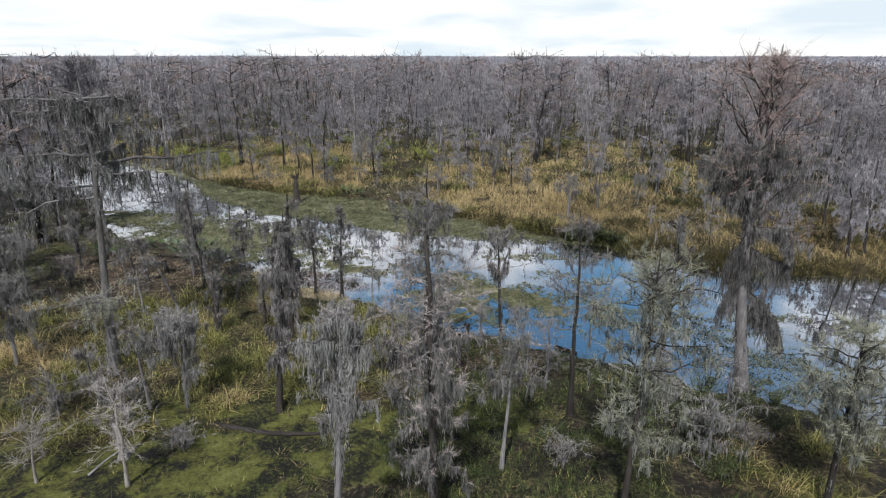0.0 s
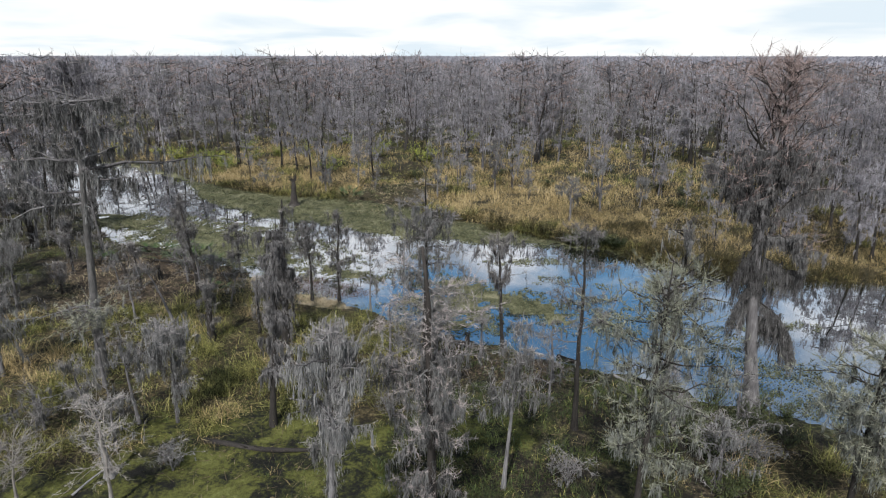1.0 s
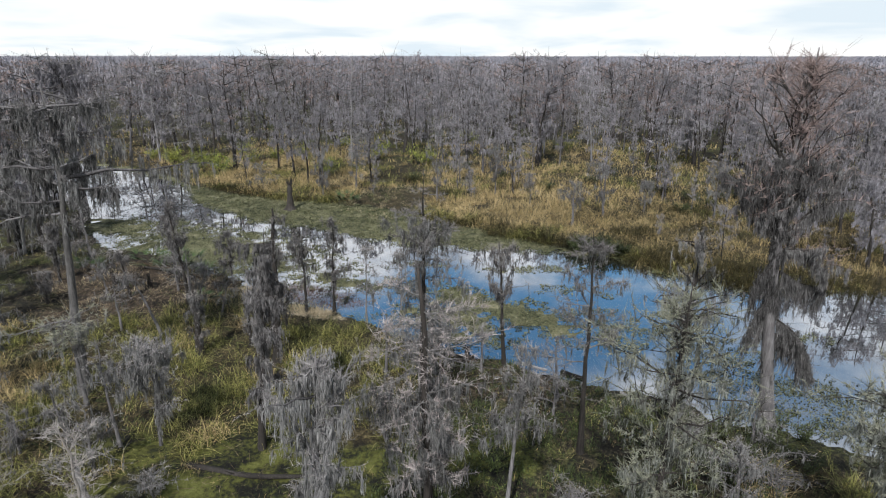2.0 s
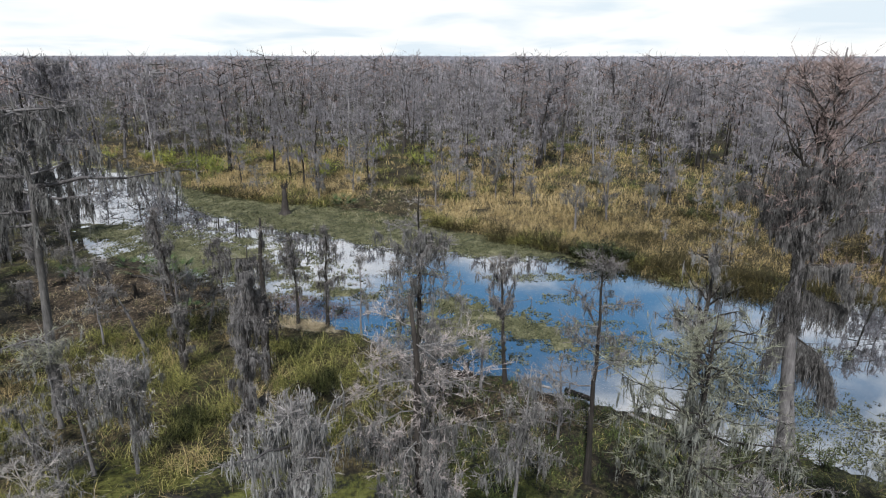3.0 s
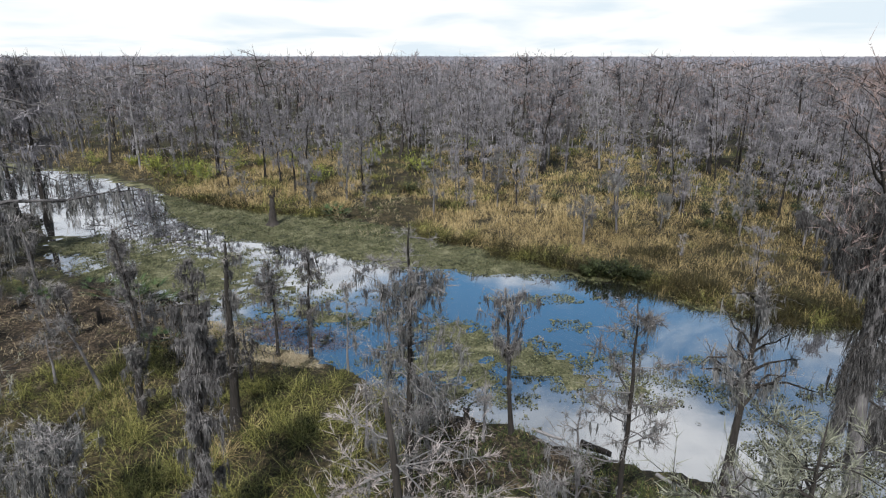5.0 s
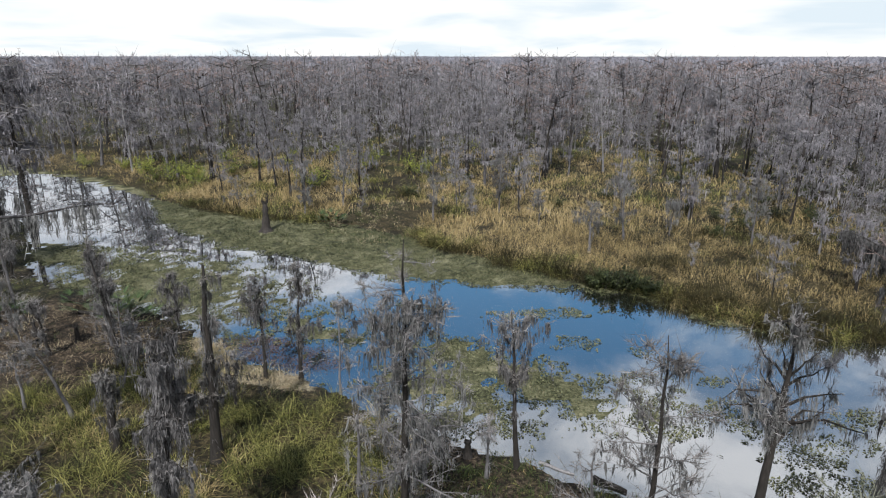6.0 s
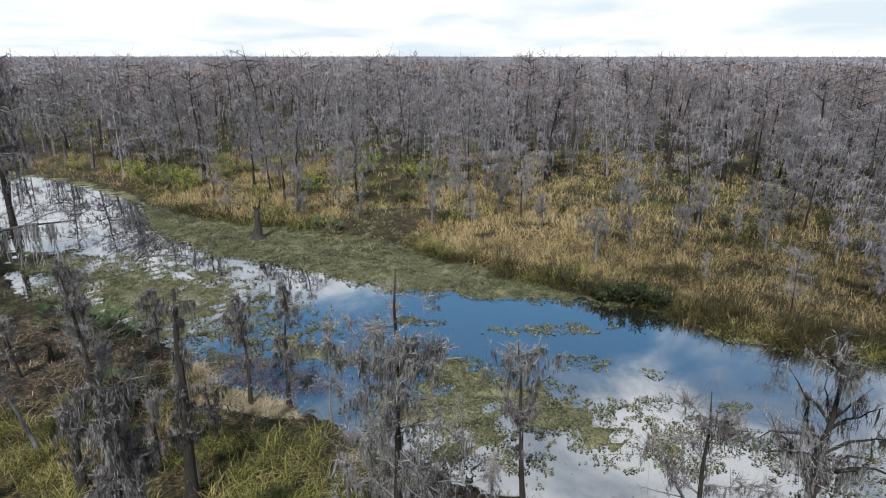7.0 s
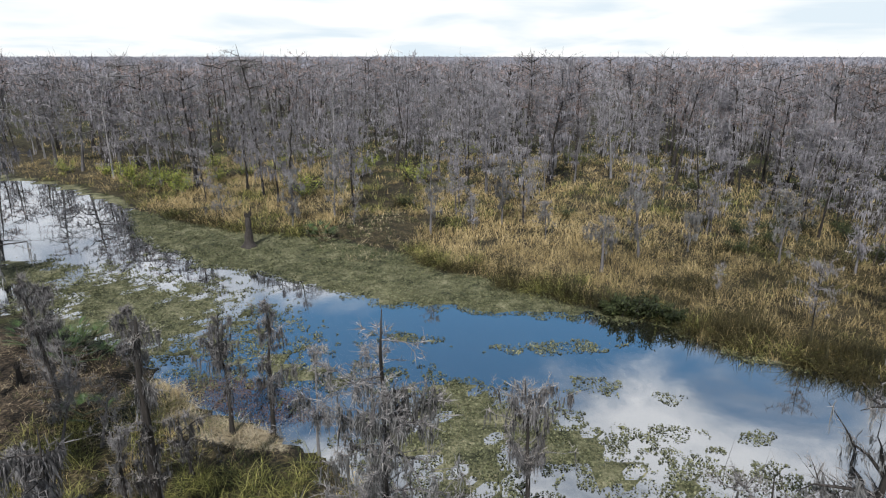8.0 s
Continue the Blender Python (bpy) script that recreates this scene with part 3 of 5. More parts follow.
        slivers(twig, p3, d3, twig_len * rng.gamma(2.5, 0.3, e), 1.25 * twig_width * rng.uniform(0.6, 1.2, e), rng.normal(0, 0.15, (e, 3)), rng)
        reach_hooks = 90 if arms else 26
        wl, tl = rng.choice(n, n * reach_hooks, p=length ** 1.4 / (length ** 1.4).sum()), rng.uniform(0.12, 1.0, n * reach_hooks)
        along = np.stack([[np.interp(tt, q, path[w, :, i]) for i in range(3)] for w, tt in zip(wl, tl)])
        hooks += [pos, p3[::6], along]
        owners += [base_limb + who, base_limb + who[w2[::6]], base_limb + wl]
        if on_trunk:
            ft = np.clip(np.repeat(rng.uniform(moss_low, 0.97, on_trunk), 5) + rng.normal(0, 0.012, on_trunk * 5), moss_low, 0.99)
            hooks.append(at(ft) + directions(rng, len(ft), 0, 0.2) * (r * 0.7))
            owners.append(np.full(len(ft), -1))
    # hanging moss, in ragged clumps
    hooks = np.concatenate(hooks)
    owners = np.concatenate(owners)
    keep = (hooks[:, 2] > moss_low * h) & (hooks[:, 2] < moss_high * h)
    hooks, owners = hooks[keep], owners[keep]
    c = int(moss * limbs * (1.5 if fine else 2.2))
    if c and len(hooks):
        pick = rng.integers(0, len(hooks), c)
        base, holder = hooks[pick], owners[pick]
        full = (strand[0] + (strand[1] - strand[0]) * rng.random(c) ** 2) * (0.72 if fine else 1.0)
        full = np.minimum(full, np.maximum(base[:, 2] - 0.3, 0.2))
        wind = rng.normal(0, 0.05, 2)
        fall = unit(np.stack([wind[0] + rng.normal(0, shag, c), wind[1] + rng.normal(0, shag, c), -np.ones(c)], -1))
        ridge = directions(rng, c, 0, 0.25) * (0.05 + 0.16 * rng.random((c, 1))) * (1.0 if fine else 1.5)
        if fine:   # beards: short fine strands all down a hanging, narrowing core
            clump = (bunch * rng.gamma(2.0, 9.0, c)).astype(int) + 6
            own = np.repeat(np.arange(c), clump)
            m = len(own)
            down = rng.beta(1.0, 1.5, m)
            off = rng.normal(0, 1, m) * (1 - 0.65 * down)
            p = base[own] + fall[own] * (full[own] * down)[:, None] + ridge[own] * off[:, None] + rng.normal(0, 0.025, (m, 3))
            l = (0.12 + 0.30 * rng.random(m)) * (0.5 + 0.6 * full[own]) * np.exp(-0.2 * off ** 2)
            d = unit(fall[own] + rng.normal(0, 0.15, (m, 3)) * np.array([1, 1, 0.2]))
            w, sway, held = strand_width * rng.uniform(0.4, 1.1, m), rng.normal(0, 0.12, (m, 3)), holder[own]
        else:
            own = np.repeat(np.arange(c), rng.integers(1, 3, c))
            m = len(own)
            off = rng.normal(0, 1, m)
            p = base[own] + ridge[own] * off[:, None] + rng.normal(0, 0.03, (m, 3))
            l = full[own] * rng.uniform(0.35, 1.1, m) * np.exp(-0.25 * off ** 2)
            d = unit(fall[own] + rng.normal(0, 0.05, (m, 3)))
            w, sway, held = strand_width * rng.uniform(0.5, 1.5, m), rng.normal(0, 0.06, (m, 3)), np.full(m, -1)
        # the matted heart of each beard
        heart = np.linalg.norm(ridge, axis=1) * 0.20 * (1 + 0.35 * (bunch - 1)) + 0.008
        deep = full * rng.uniform(0.6, 0.95, c)
        for o in np.unique(held):
            j = held == o
            hair[int(o)] = Geo()
            if fine:
                k = holder == o
                spindles(hair[int(o)], base[k], fall[k], deep[k], heart[k], rng.normal(0, 0.12, (k.sum(), 3)), (0.5, 1.0, 0.6), 3)
            blades(hair[int(o)], p[j], d[j], l[j], w[j] * 1.5, sway[j], 1, 0.6)
    return trunk, limb, twig, hair


def joint(geos):
    whole = Geo()
    for g in geos:
        whole.put(g, np.eye(4))
    return whole


def plant(name, geos, mats, at, label, category="tree", group="", turn=0.0, z=None, joined=False):
    root = new(name)
    root.empty_display_size = 0.3
    trunk, limbs, twigs, moss = geos
    stem = part("trunk", trunk, mats[0], root, smooth=True)
    if joined or len(limbs) < 4:
        limbs, moss = [joint(limbs)], {-1: joint(moss.values())}
        tagged(part("branchwork", limbs[0], mats[1], root), kind="stuff")
        holders = {-1: root}
    else:
        holders = {-1: stem}
        for i, g in enumerate(limbs):
            holders[i] = part("branch", g, mats[1], root, smooth=True)
    if twigs.n:
        tagged(part("crown", twigs, mats[2], root), kind="stuff")
    for i, g in moss.items():
        if g.n:
            tagged(part("moss", g, mats[3], holders[i]), kind="stuff")
    ground = float(floor_height(np.array([at[0]]), np.array([at[1]]))[0]) if z is None else z
    root.matrix_basis = pose(at[0], at[1], ground, 0, 0, turn)
    return tagged(root, label, category, group)


GREY = (BARK, BARK, TWIG, MOSS)
DEAD = (BARK_PALE, BARK_PALE, TWIG_PALE, MOSS)
LICHEN = (BARK, BARK, TWIG_GREEN, MOSS)
STAND = "cypresses on the near bank"

# the tall cypress with long level limbs, and the flat-topped one far behind it
plant("cypress_tree", grow(11, 16.4, 0.27, heft=1.5, limbs=24, low=0.56, reach=3.0, rise=0.1, droop=0.25, crown="round", subs=10, twigs=12, moss=19, strand=(0.5, 1.9), on_trunk=4, sides=10, flutes=0.1, lean=0.0, wander=0.006, slant=(0.03, 0.05), strand_width=0.024, twig_width=0.008, shag=0.06, bunch=1.8, moss_low=0.4,
           arms=((0.73, 8, 5.6, 0.12), (0.90, 172, 3.7, 0.12), (0.62, 185, 3.3, 0.0), (0.97, 15, 2.6, 0.2), (0.96, 165, 3.0, 0.15), (0.66, 200, 2.6, -0.1), (0.70, 350, 3.0, 0.0), (0.84, 20, 2.4, 0.2), (0.80, 150, 3.2, 0.1))),
      (BARK_TALL, BARK, TWIG, MOSS), (-19.6, 31.4), "tall dark cypress with level limbs and grey moss curtains", group=STAND)
plant("cypress_tree", grow(12, 18.8, 0.34, heft=1.8, limbs=48, low=0.34, reach=3.8, rise=0.25, droop=0.2, crown="round", subs=10, twigs=9, moss=15, strand=(0.5, 2.4), on_trunk=14, sides=10, lean=0.0, wander=0.004, bunch=1.4, strand_width=0.040, twig_width=0.014),
      (BARK_DARK, BARK, TWIG, HAZY_MOSS), (-44.5, 74.5), "very tall dark cypress with a wide flat crown", group=STAND)
# the tall cypress with a russet fan of a crown, at the channel's edge
fan = grow(21, 18.2, 0.34, slant=(-0.045, 0.0), bow=(-0.7, 0.0), wander=0.002, heft=1.1, limbs=30, low=0.46, reach=2.6, rise=2.1, droop=0.0, crown="vase", subs=13, twigs=15, moss=58, strand=(0.3, 1.1), on_trunk=70, shag=0.08, bunch=1.9, sides=12, lean=0.0,
           moss_low=0.40, moss_high=0.76, twig_len=0.40, twig_width=0.0085, strand_width=0.017,
           arms=((0.56, 5, 4.3, 0.85), (0.56, 170, 3.2, 1.4), (0.53, 350, 3.4, 0.35), (0.60, 160, 3.8, 1.7), (0.62, 20, 4.6, 1.7), (0.58, 200, 3.4, 1.3), (0.64, 350, 4.0, 2.4), (0.66, 190, 3.8, 2.2)))
skirt = grow(22, 18.2, 0.34, slant=(-0.045, 0.0), bow=(-0.7, 0.0), wander=0.002, limbs=20, low=0.34, reach=1.2, rise=-0.1, droop=0.5, crown="column", subs=7, twigs=5, moss=34, strand=(0.4, 2.3), on_trunk=26, lean=0.0, shag=0.08, bunch=1.8,
             moss_low=0.14, moss_high=0.62, strand_width=0.017, arms=((0.48, 0, 2.2, -0.2), (0.44, 30, 1.8, -0.6), (0.36, 350, 2.8, -0.4), (0.41, 180, 1.5, -0.5), (0.50, 200, 2.0, -0.1), (0.38, 150, 1.2, -0.7), (0.31, 10, 2.0, -0.3)))
low_limbs = [i for i, g in enumerate(skirt[1]) if g.arrays()[0][:, 2].max() < 11.5]
hairs = dict(fan[3])
for i, g in skirt[3].items():
    k = len(fan[1]) + low_limbs.index(i) if i in low_limbs else -1
    hairs[k] = joint([hairs[k], g]) if k in hairs else g
plant("cypress_tree", (fan[0], fan[1] + [skirt[1][i] for i in low_limbs], fan[2], hairs), (BARK, BARK_DARK, TWIG_RED, MOSS_DARK), (16.1, 27.8), "tallest cypress with fanned russet crown and heavy grey moss", group=STAND)

NEAR = [  # x, y, height, trunk radius, kind, seed, lean
    (-8.5, 26.6, 10.4, 0.24, "column", 31, (0.05, 0.16)), (-3.65, 16.0, 10.6, 0.26, "mop", 32, (0.02, 0.0)), (-1.0, 29.6, 12.4, 0.26, "spire", 33, (0.02, 0.0)),
    (-0.35, 18.7, 12.0, 0.28, "wide", 43, (0.005, 0.0)), (2.6, 22.0, 8.4, 0.15, "slim", 34, (0.03, 0.0)), (3.8, 34.8, 8.2, 0.20, "forked", 35, (-0.04, -0.1)),
    (6.55, 26.3, 11.0, 0.21, "lichen", 36, (0.01, 0.0)), (6.7, 18.1, 11.6, 0.22, "green", 37, (0.03, 0.05)), (12.7, 31.0, 9.4, 0.32, "clump", 38, (0.02, 0.04)),
    (15.4, 19.4, 8.6, 0.22, "green", 39, (0.0, 0.0)),
]
LEFT = [
    (-18.9, 30.3, 5.2, 0.18, "umbrella", 51), (-15.3, 26.8, 5.8, 0.13, "bent", 52), (-13.4, 26.9, 5.5, 0.11, "mossy", 53),
    (-10.0, 35.2, 9.6, 0.34, "snag", 54, (0.08, 0.0)), (-10.3, 36.4, 6.6, 0.15, "pole", 55, (-0.02, 0.0)), (-9.9, 42.7, 6.5, 0.18, "thin", 56),
    (-7.9, 42.8, 7.4, 0.18, "thin", 57), (-18.9, 43.7, 8.4, 0.22, "thin", 58), (-5.3, 41.2, 5.6, 0.11, "bare", 59),
    (-26.2, 45.9, 3.5, 0.11, "bent", 60), (-16.9, 47.6, 5.0, 0.10, "thin", 61), (-21.6, 48.4, 6.1, 0.13, "thin", 62),
]
EDGE = [
    (-25.5, 31.5, 5.4, 0.17, "mossy", 71), (-29.5, 34.5, 6.2, 0.17, "mossy", 72), (-33.5, 42.5, 7.2, 0.19, "mossy", 73),
    (-38.0, 46.0, 8.2, 0.20, "mossy", 74), (-31.5, 48.5, 5.2, 0.15, "thin", 75), (-41.0, 52.0, 8.0, 0.20, "mossy", 76),
    (-13.5, 20.9, 5.6, 0.13, "dead", 77), (-17.6, 21.2, 2.8, 0.11, "dead", 78), (-15.0, 35.8, 4.4, 0.34, "snag", 79),
    (-3.0, 43.2, 5.0, 0.10, "bare", 80), (-36.0, 59.0, 5.0, 0.16, "thin", 81), (-17.4, 41.0, 4.6, 0.12, "bent", 82),
]
KINDS = {
    "column": (dict(limbs=34, low=0.26, reach=1.3, crown="column", rise=0.1, moss=13, strand=(0.4, 1.5), on_trunk=56, shag=0.1, bunch=2.2, strand_width=0.021, subs=8, twigs=5, moss_low=0.24), (BARK_DARK, BARK_DARK, TWIG, MOSS_HEAVY), "straight dark cypress wrapped in a column of moss"),
    "mossy": (dict(limbs=26, low=0.34, reach=1.7, crown="round", rise=0.6, moss=12, strand=(0.4, 1.3), on_trunk=16, subs=10, twigs=8), GREY, "young cypress smothered in pale grey moss"),
    "wide": (dict(limbs=44, low=0.16, reach=2.3, crown="column", rise=0.12, droop=0.4, moss=11, strand=(0.3, 1.3), on_trunk=22, subs=10, twigs=20, twig_width=0.0052, heft=0.65, snag=True, lean=0.0, wander=0.004, moss_high=0.7,
                  arms=((0.93, 170, 1.6, 0.35), (0.80, 180, 2.2, 0.15), (0.78, 5, 2.2, 0.15), (0.72, 190, 1.9, 0.0), (0.66, 350, 2.3, 0.05), (0.88, 20, 1.5, 0.2))), (BARK_DARK, BARK_GREY, TWIG_PINK, MOSS), "broken-topped dark cypress with pale bare limbs and moss"),
    "mop": (dict(limbs=28, low=0.56, reach=1.6, crown="round", rise=0.8, droop=0.35, moss=14, strand=(0.3, 1.1), on_trunk=64, subs=10, twigs=8, heft=1.3, wander=0.005), GREY, "forked cypress with a mop of pale grey moss"),
    "spire": (dict(limbs=42, low=0.14, reach=3.3, crown="cone", rise=0.2, droop=0.35, moss=9, strand=(0.3, 1.3), on_trunk=7, subs=12, twigs=13, lean=0.0, wander=0.004, moss_high=0.86), (BARK_DARK, BARK, TWIG, MOSS), "tapering cypress with a bare tip and mossy skirts"),
    "pole": (dict(limbs=5, low=0.6, reach=0.7, crown="column", rise=0.5, moss=1.5, strand=(0.3, 0.8), on_trunk=3, subs=5, twigs=8, snag=True), (BARK_LIGHT, BARK, TWIG, MOSS), "thin dead grey stem with a few twigs"),
    "slim": (dict(limbs=26, low=0.5, reach=1.5, crown="cone", rise=0.2, moss=3.8, strand=(0.4, 1.2), on_trunk=5, subs=9, twigs=9), (BARK_LIGHT, BARK, TWIG, MOSS), "slim pale-stemmed cypress with a thin crown"),
    "forked": (dict(limbs=22, low=0.5, reach=1.25, crown="round", rise=0.95, droop=-0.1, moss=5, strand=(0.4, 1.3), on_trunk=14, subs=8, twigs=8), (BARK_DARK, BARK_GREY, TWIG_PALE, MOSS_HEAVY), "grey cypress at the water, bleached antler-like top"),
    "lichen": (dict(limbs=20, low=0.42, reach=1.6, crown="round", rise=0.5, droop=0.05, moss=3.2, strand=(0.3, 0.9), on_trunk=26, subs=12, twigs=15, twig_len=0.26, wander=0.009,
                    arms=((0.44, 170, 2.2, 0.1), (0.5, 10, 2.0, 0.2), (0.58, 150, 1.8, 0.4))), (BARK_DARK, BARK, TWIG, MOSS), "dark-stemmed cypress with an airy twiggy crown"),
    "green": (dict(limbs=40, low=0.38, reach=2.2, crown="round", rise=0.55, droop=0.2, moss=7, strand=(0.3, 1.3), on_trunk=10, subs=13, twigs=17, moss_high=0.85, twig_width=0.008, twig_len=0.26, wander=0.005), (BARK_DARK, BARK_DARK, TWIG_GREEN, MOSS_GREEN), "cypress with grey-green lichened twigs and moss curtains"),
    "clump": (dict(limbs=24, low=0.40, reach=2.1, crown="vase", rise=1.0, droop=0.1, moss=8, strand=(0.4, 1.5), on_trunk=6, subs=10, twigs=9, heft=2.0, moss_low=0.45, wander=0.008,
                   arms=((0.40, 10, 3.2, 1.3), (0.42, 175, 3.0, 1.5), (0.46, 90, 2.6, 1.4), (0.50, 330, 2.6, 0.7), (0.52, 200, 2.4, 0.8))), (BARK_DARK, BARK_DARK, TWIG, MOSS), "cypress forked low over the water, hung with moss"),
    "bare": (dict(limbs=16, low=0.22, reach=1.9, crown="cone", rise=0.4, droop=0.1, moss=0.8, on_trunk=0, subs=8, twigs=11), (BARK, BARK, TWIG, MOSS), "small nearly bare cypress with fine twigs"),
    "umbrella": (dict(limbs=18, low=0.66, reach=2.2, crown="flat", rise=0.12, moss=3.0, strand=(0.4, 1.0), on_trunk=0, subs=12, twigs=13), LICHEN, "stout low cypress with a flat wispy crown"),
    "bent": (dict(limbs=14, low=0.42, reach=1.2, crown="round", rise=0.5, moss=2.2, strand=(0.3, 0.8), on_trunk=2, subs=8, twigs=10, lean=0.14), GREY, "crooked thin cypress with a small crown"),
    "snag": (dict(limbs=16, low=0.3, reach=0.9, crown="column", rise=0.2, moss=9, strand=(0.3, 1.3), on_trunk=20, subs=7, twigs=6, snag=True), (BARK_DARK, BARK_DARK, TWIG_PALE, MOSS_DARK), "broken-topped dead cypress draped with moss"),
    "thin": (dict(limbs=22, low=0.28, reach=0.9, crown="round", rise=0.6, moss=4.5, strand=(0.4, 1.2), on_trunk=14, subs=8, twigs=9), (BARK_DARK, BARK_DARK, TWIG, MOSS_HEAVY), "thin upright cypress with tufts of moss"),
    "dead": (dict(heft=0.6, limbs=18, low=0.25, reach=1.5, crown="round", rise=0.7, moss=0.0, on_trunk=0, subs=9, twigs=12, snag=False, lean=0.08), DEAD, "dead bleached sapling with bare branches"),
    "brush": (dict(limbs=30, low=0.08, reach=1.0, crown="round", rise=0.9, droop=0.0, moss=0.6, strand=(0.2, 0.6), on_trunk=0, subs=6, twigs=8, stems=5, sides=5), (BARK, BARK, TWIG, MOSS), "leafless grey-brown shrub with many stems"),
    "shaded": (dict(limbs=26, low=0.28, reach=2.3, crown="round", rise=0.3, moss=6, strand=(0.5, 1.5), on_trunk=8, subs=8, twigs=6, strand_width=0.034, twig_width=0.013), (BARK_DARK, BARK, HAZY_TWIG, HAZY_MOSS), "grey mossy cypress at the far bank"),
    "level": (dict(heft=2.2, limbs=34, low=0.25, reach=3.6, crown="round", rise=0.1, droop=0.15, moss=4.5, strand=(0.4, 1.8), on_trunk=8, subs=8, twigs=6, strand_width=0.03, twig_width=0.012, twig_len=0.5), (BARK, BARK, TWIG, HAZY_MOSS), "grey wide-limbed cypress over the far water"),
    "emergent": (dict(heft=1.8, limbs=36, low=0.22, reach=2.8, crown="flat", rise=0.15, droop=0.05, moss=5, strand=(0.4, 1.5), on_trunk=6, subs=9, twigs=7, strand_width=0.035, twig_width=0.016, twig_len=0.6), (BARK_DARK, BARK_DARK, TWIG, MOSS), "tall flat-topped cypress standing above the forest"),
    "tuft": (dict(limbs=18, low=0.3, reach=1.5, crown="round", rise=0.5, moss=5, strand=(0.4, 1.2), on_trunk=5, subs=8, twigs=6, strand_width=0.018, twig_width=0.008), (BARK, BARK, TWIG, MOSS), "small moss-hung cypress in the reeds"),
    "wispy": (dict(limbs=24, low=0.15, reach=1.5, crown="round", rise=0.6, moss=3.5, strand=(0.4, 1.0), on_trunk=3, subs=8, twigs=10), GREY, "wispy grey sapling in the reeds"),
}
ACROSS = [
    (14.4, 65.8, 5.0, 0.22, "tuft", 91), (18.7, 69.3, 6.8, 0.2, "tuft", 92), (24.0, 71.3, 3.9, 0.13, "tuft", 93), (7.1, 80.7, 7.4, 0.15, "wispy", 94),
    (-0.7, 76.8, 9.6, 0.18, "wispy", 95), (3.7, 79.0, 4.8, 0.10, "bare", 96), (31.0, 68.0, 7.0, 0.16, "wispy", 97), (33.0, 55.5, 6.4, 0.18, "shaded", 98),
    (39.0, 52.0, 9.5, 0.22, "shaded", 99), (44.0, 55.0, 10.5, 0.22, "shaded", 100), (11.0, 75.0, 4.2, 0.10, "bare", 101), (-16.0, 80.5, 6.5, 0.14, "wispy", 102),
    (-25.0, 84.0, 4.0, 0.10, "bare", 103), (-12.0, 84.0, 8.5, 0.16, "wispy", 104),
    (-17.5, 86.5, 13.0, 0.24, "shaded", 131), (-19.8, 89.0, 12.0, 0.22, "shaded", 132), (-10.3, 88.0, 11.5, 0.22, "shaded", 133), (-26.5, 98.0, 13.5, 0.26, "shaded", 134), (-34.0, 99.5, 15.0, 0.28, "shaded", 135), (-38.5, 103.0, 15.5, 0.30, "shaded", 136), (-23.0, 94.0, 12.0, 0.22, "shaded", 137),
]
BEYOND = [
    (-31.0, 118.0, 19.7, 0.40, "emergent", 111), (-52.0, 119.0, 17.2, 0.38, "emergent", 112), (-58.0, 113.0, 16.8, 0.36, "level", 113), (-50.0, 110.0, 15.0, 0.34, "level", 114),
    (-66.0, 119.0, 16.0, 0.38, "level", 115), (-44.0, 107.0, 13.0, 0.32, "level", 116), (36.5, 50.5, 8.5, 0.22, "shaded", 117), (48.0, 60.0, 11.0, 0.28, "level", 118), (41.5, 62.0, 9.5, 0.24, "shaded", 119),
    (-42.0, 62.5, 9.0, 0.24, "shaded", 120), (-47.0, 66.0, 12.0, 0.30, "level", 121), (-52.0, 70.0, 13.0, 0.30, "level", 122), (-40.0, 56.0, 7.5, 0.2, "mossy", 123),
]
for rows, group in ((NEAR, STAND), (LEFT, STAND), (EDGE, STAND), (ACROSS, "young trees in the reeds"), (BEYOND, "large trees beyond the water")):
    for x, y, h, r, kind, seed, *lean in rows:
        how, mats, label = KINDS[kind]
        slant = lean[0] if lean else (-0.05 * x / y, 0.0)
        plant("cypress_tree" if kind not in ("dead", "snag", "pole") else "dead_tree", grow(seed, h, r * 0.66, slant=slant, **{"wander": 0.006 if lean else 0.012, "strand_width": 0.008 + 0.00034 * y, "twig_width": 0.0045 + 0.00011 * y, **how}), mats, (x, y), label, group=group)


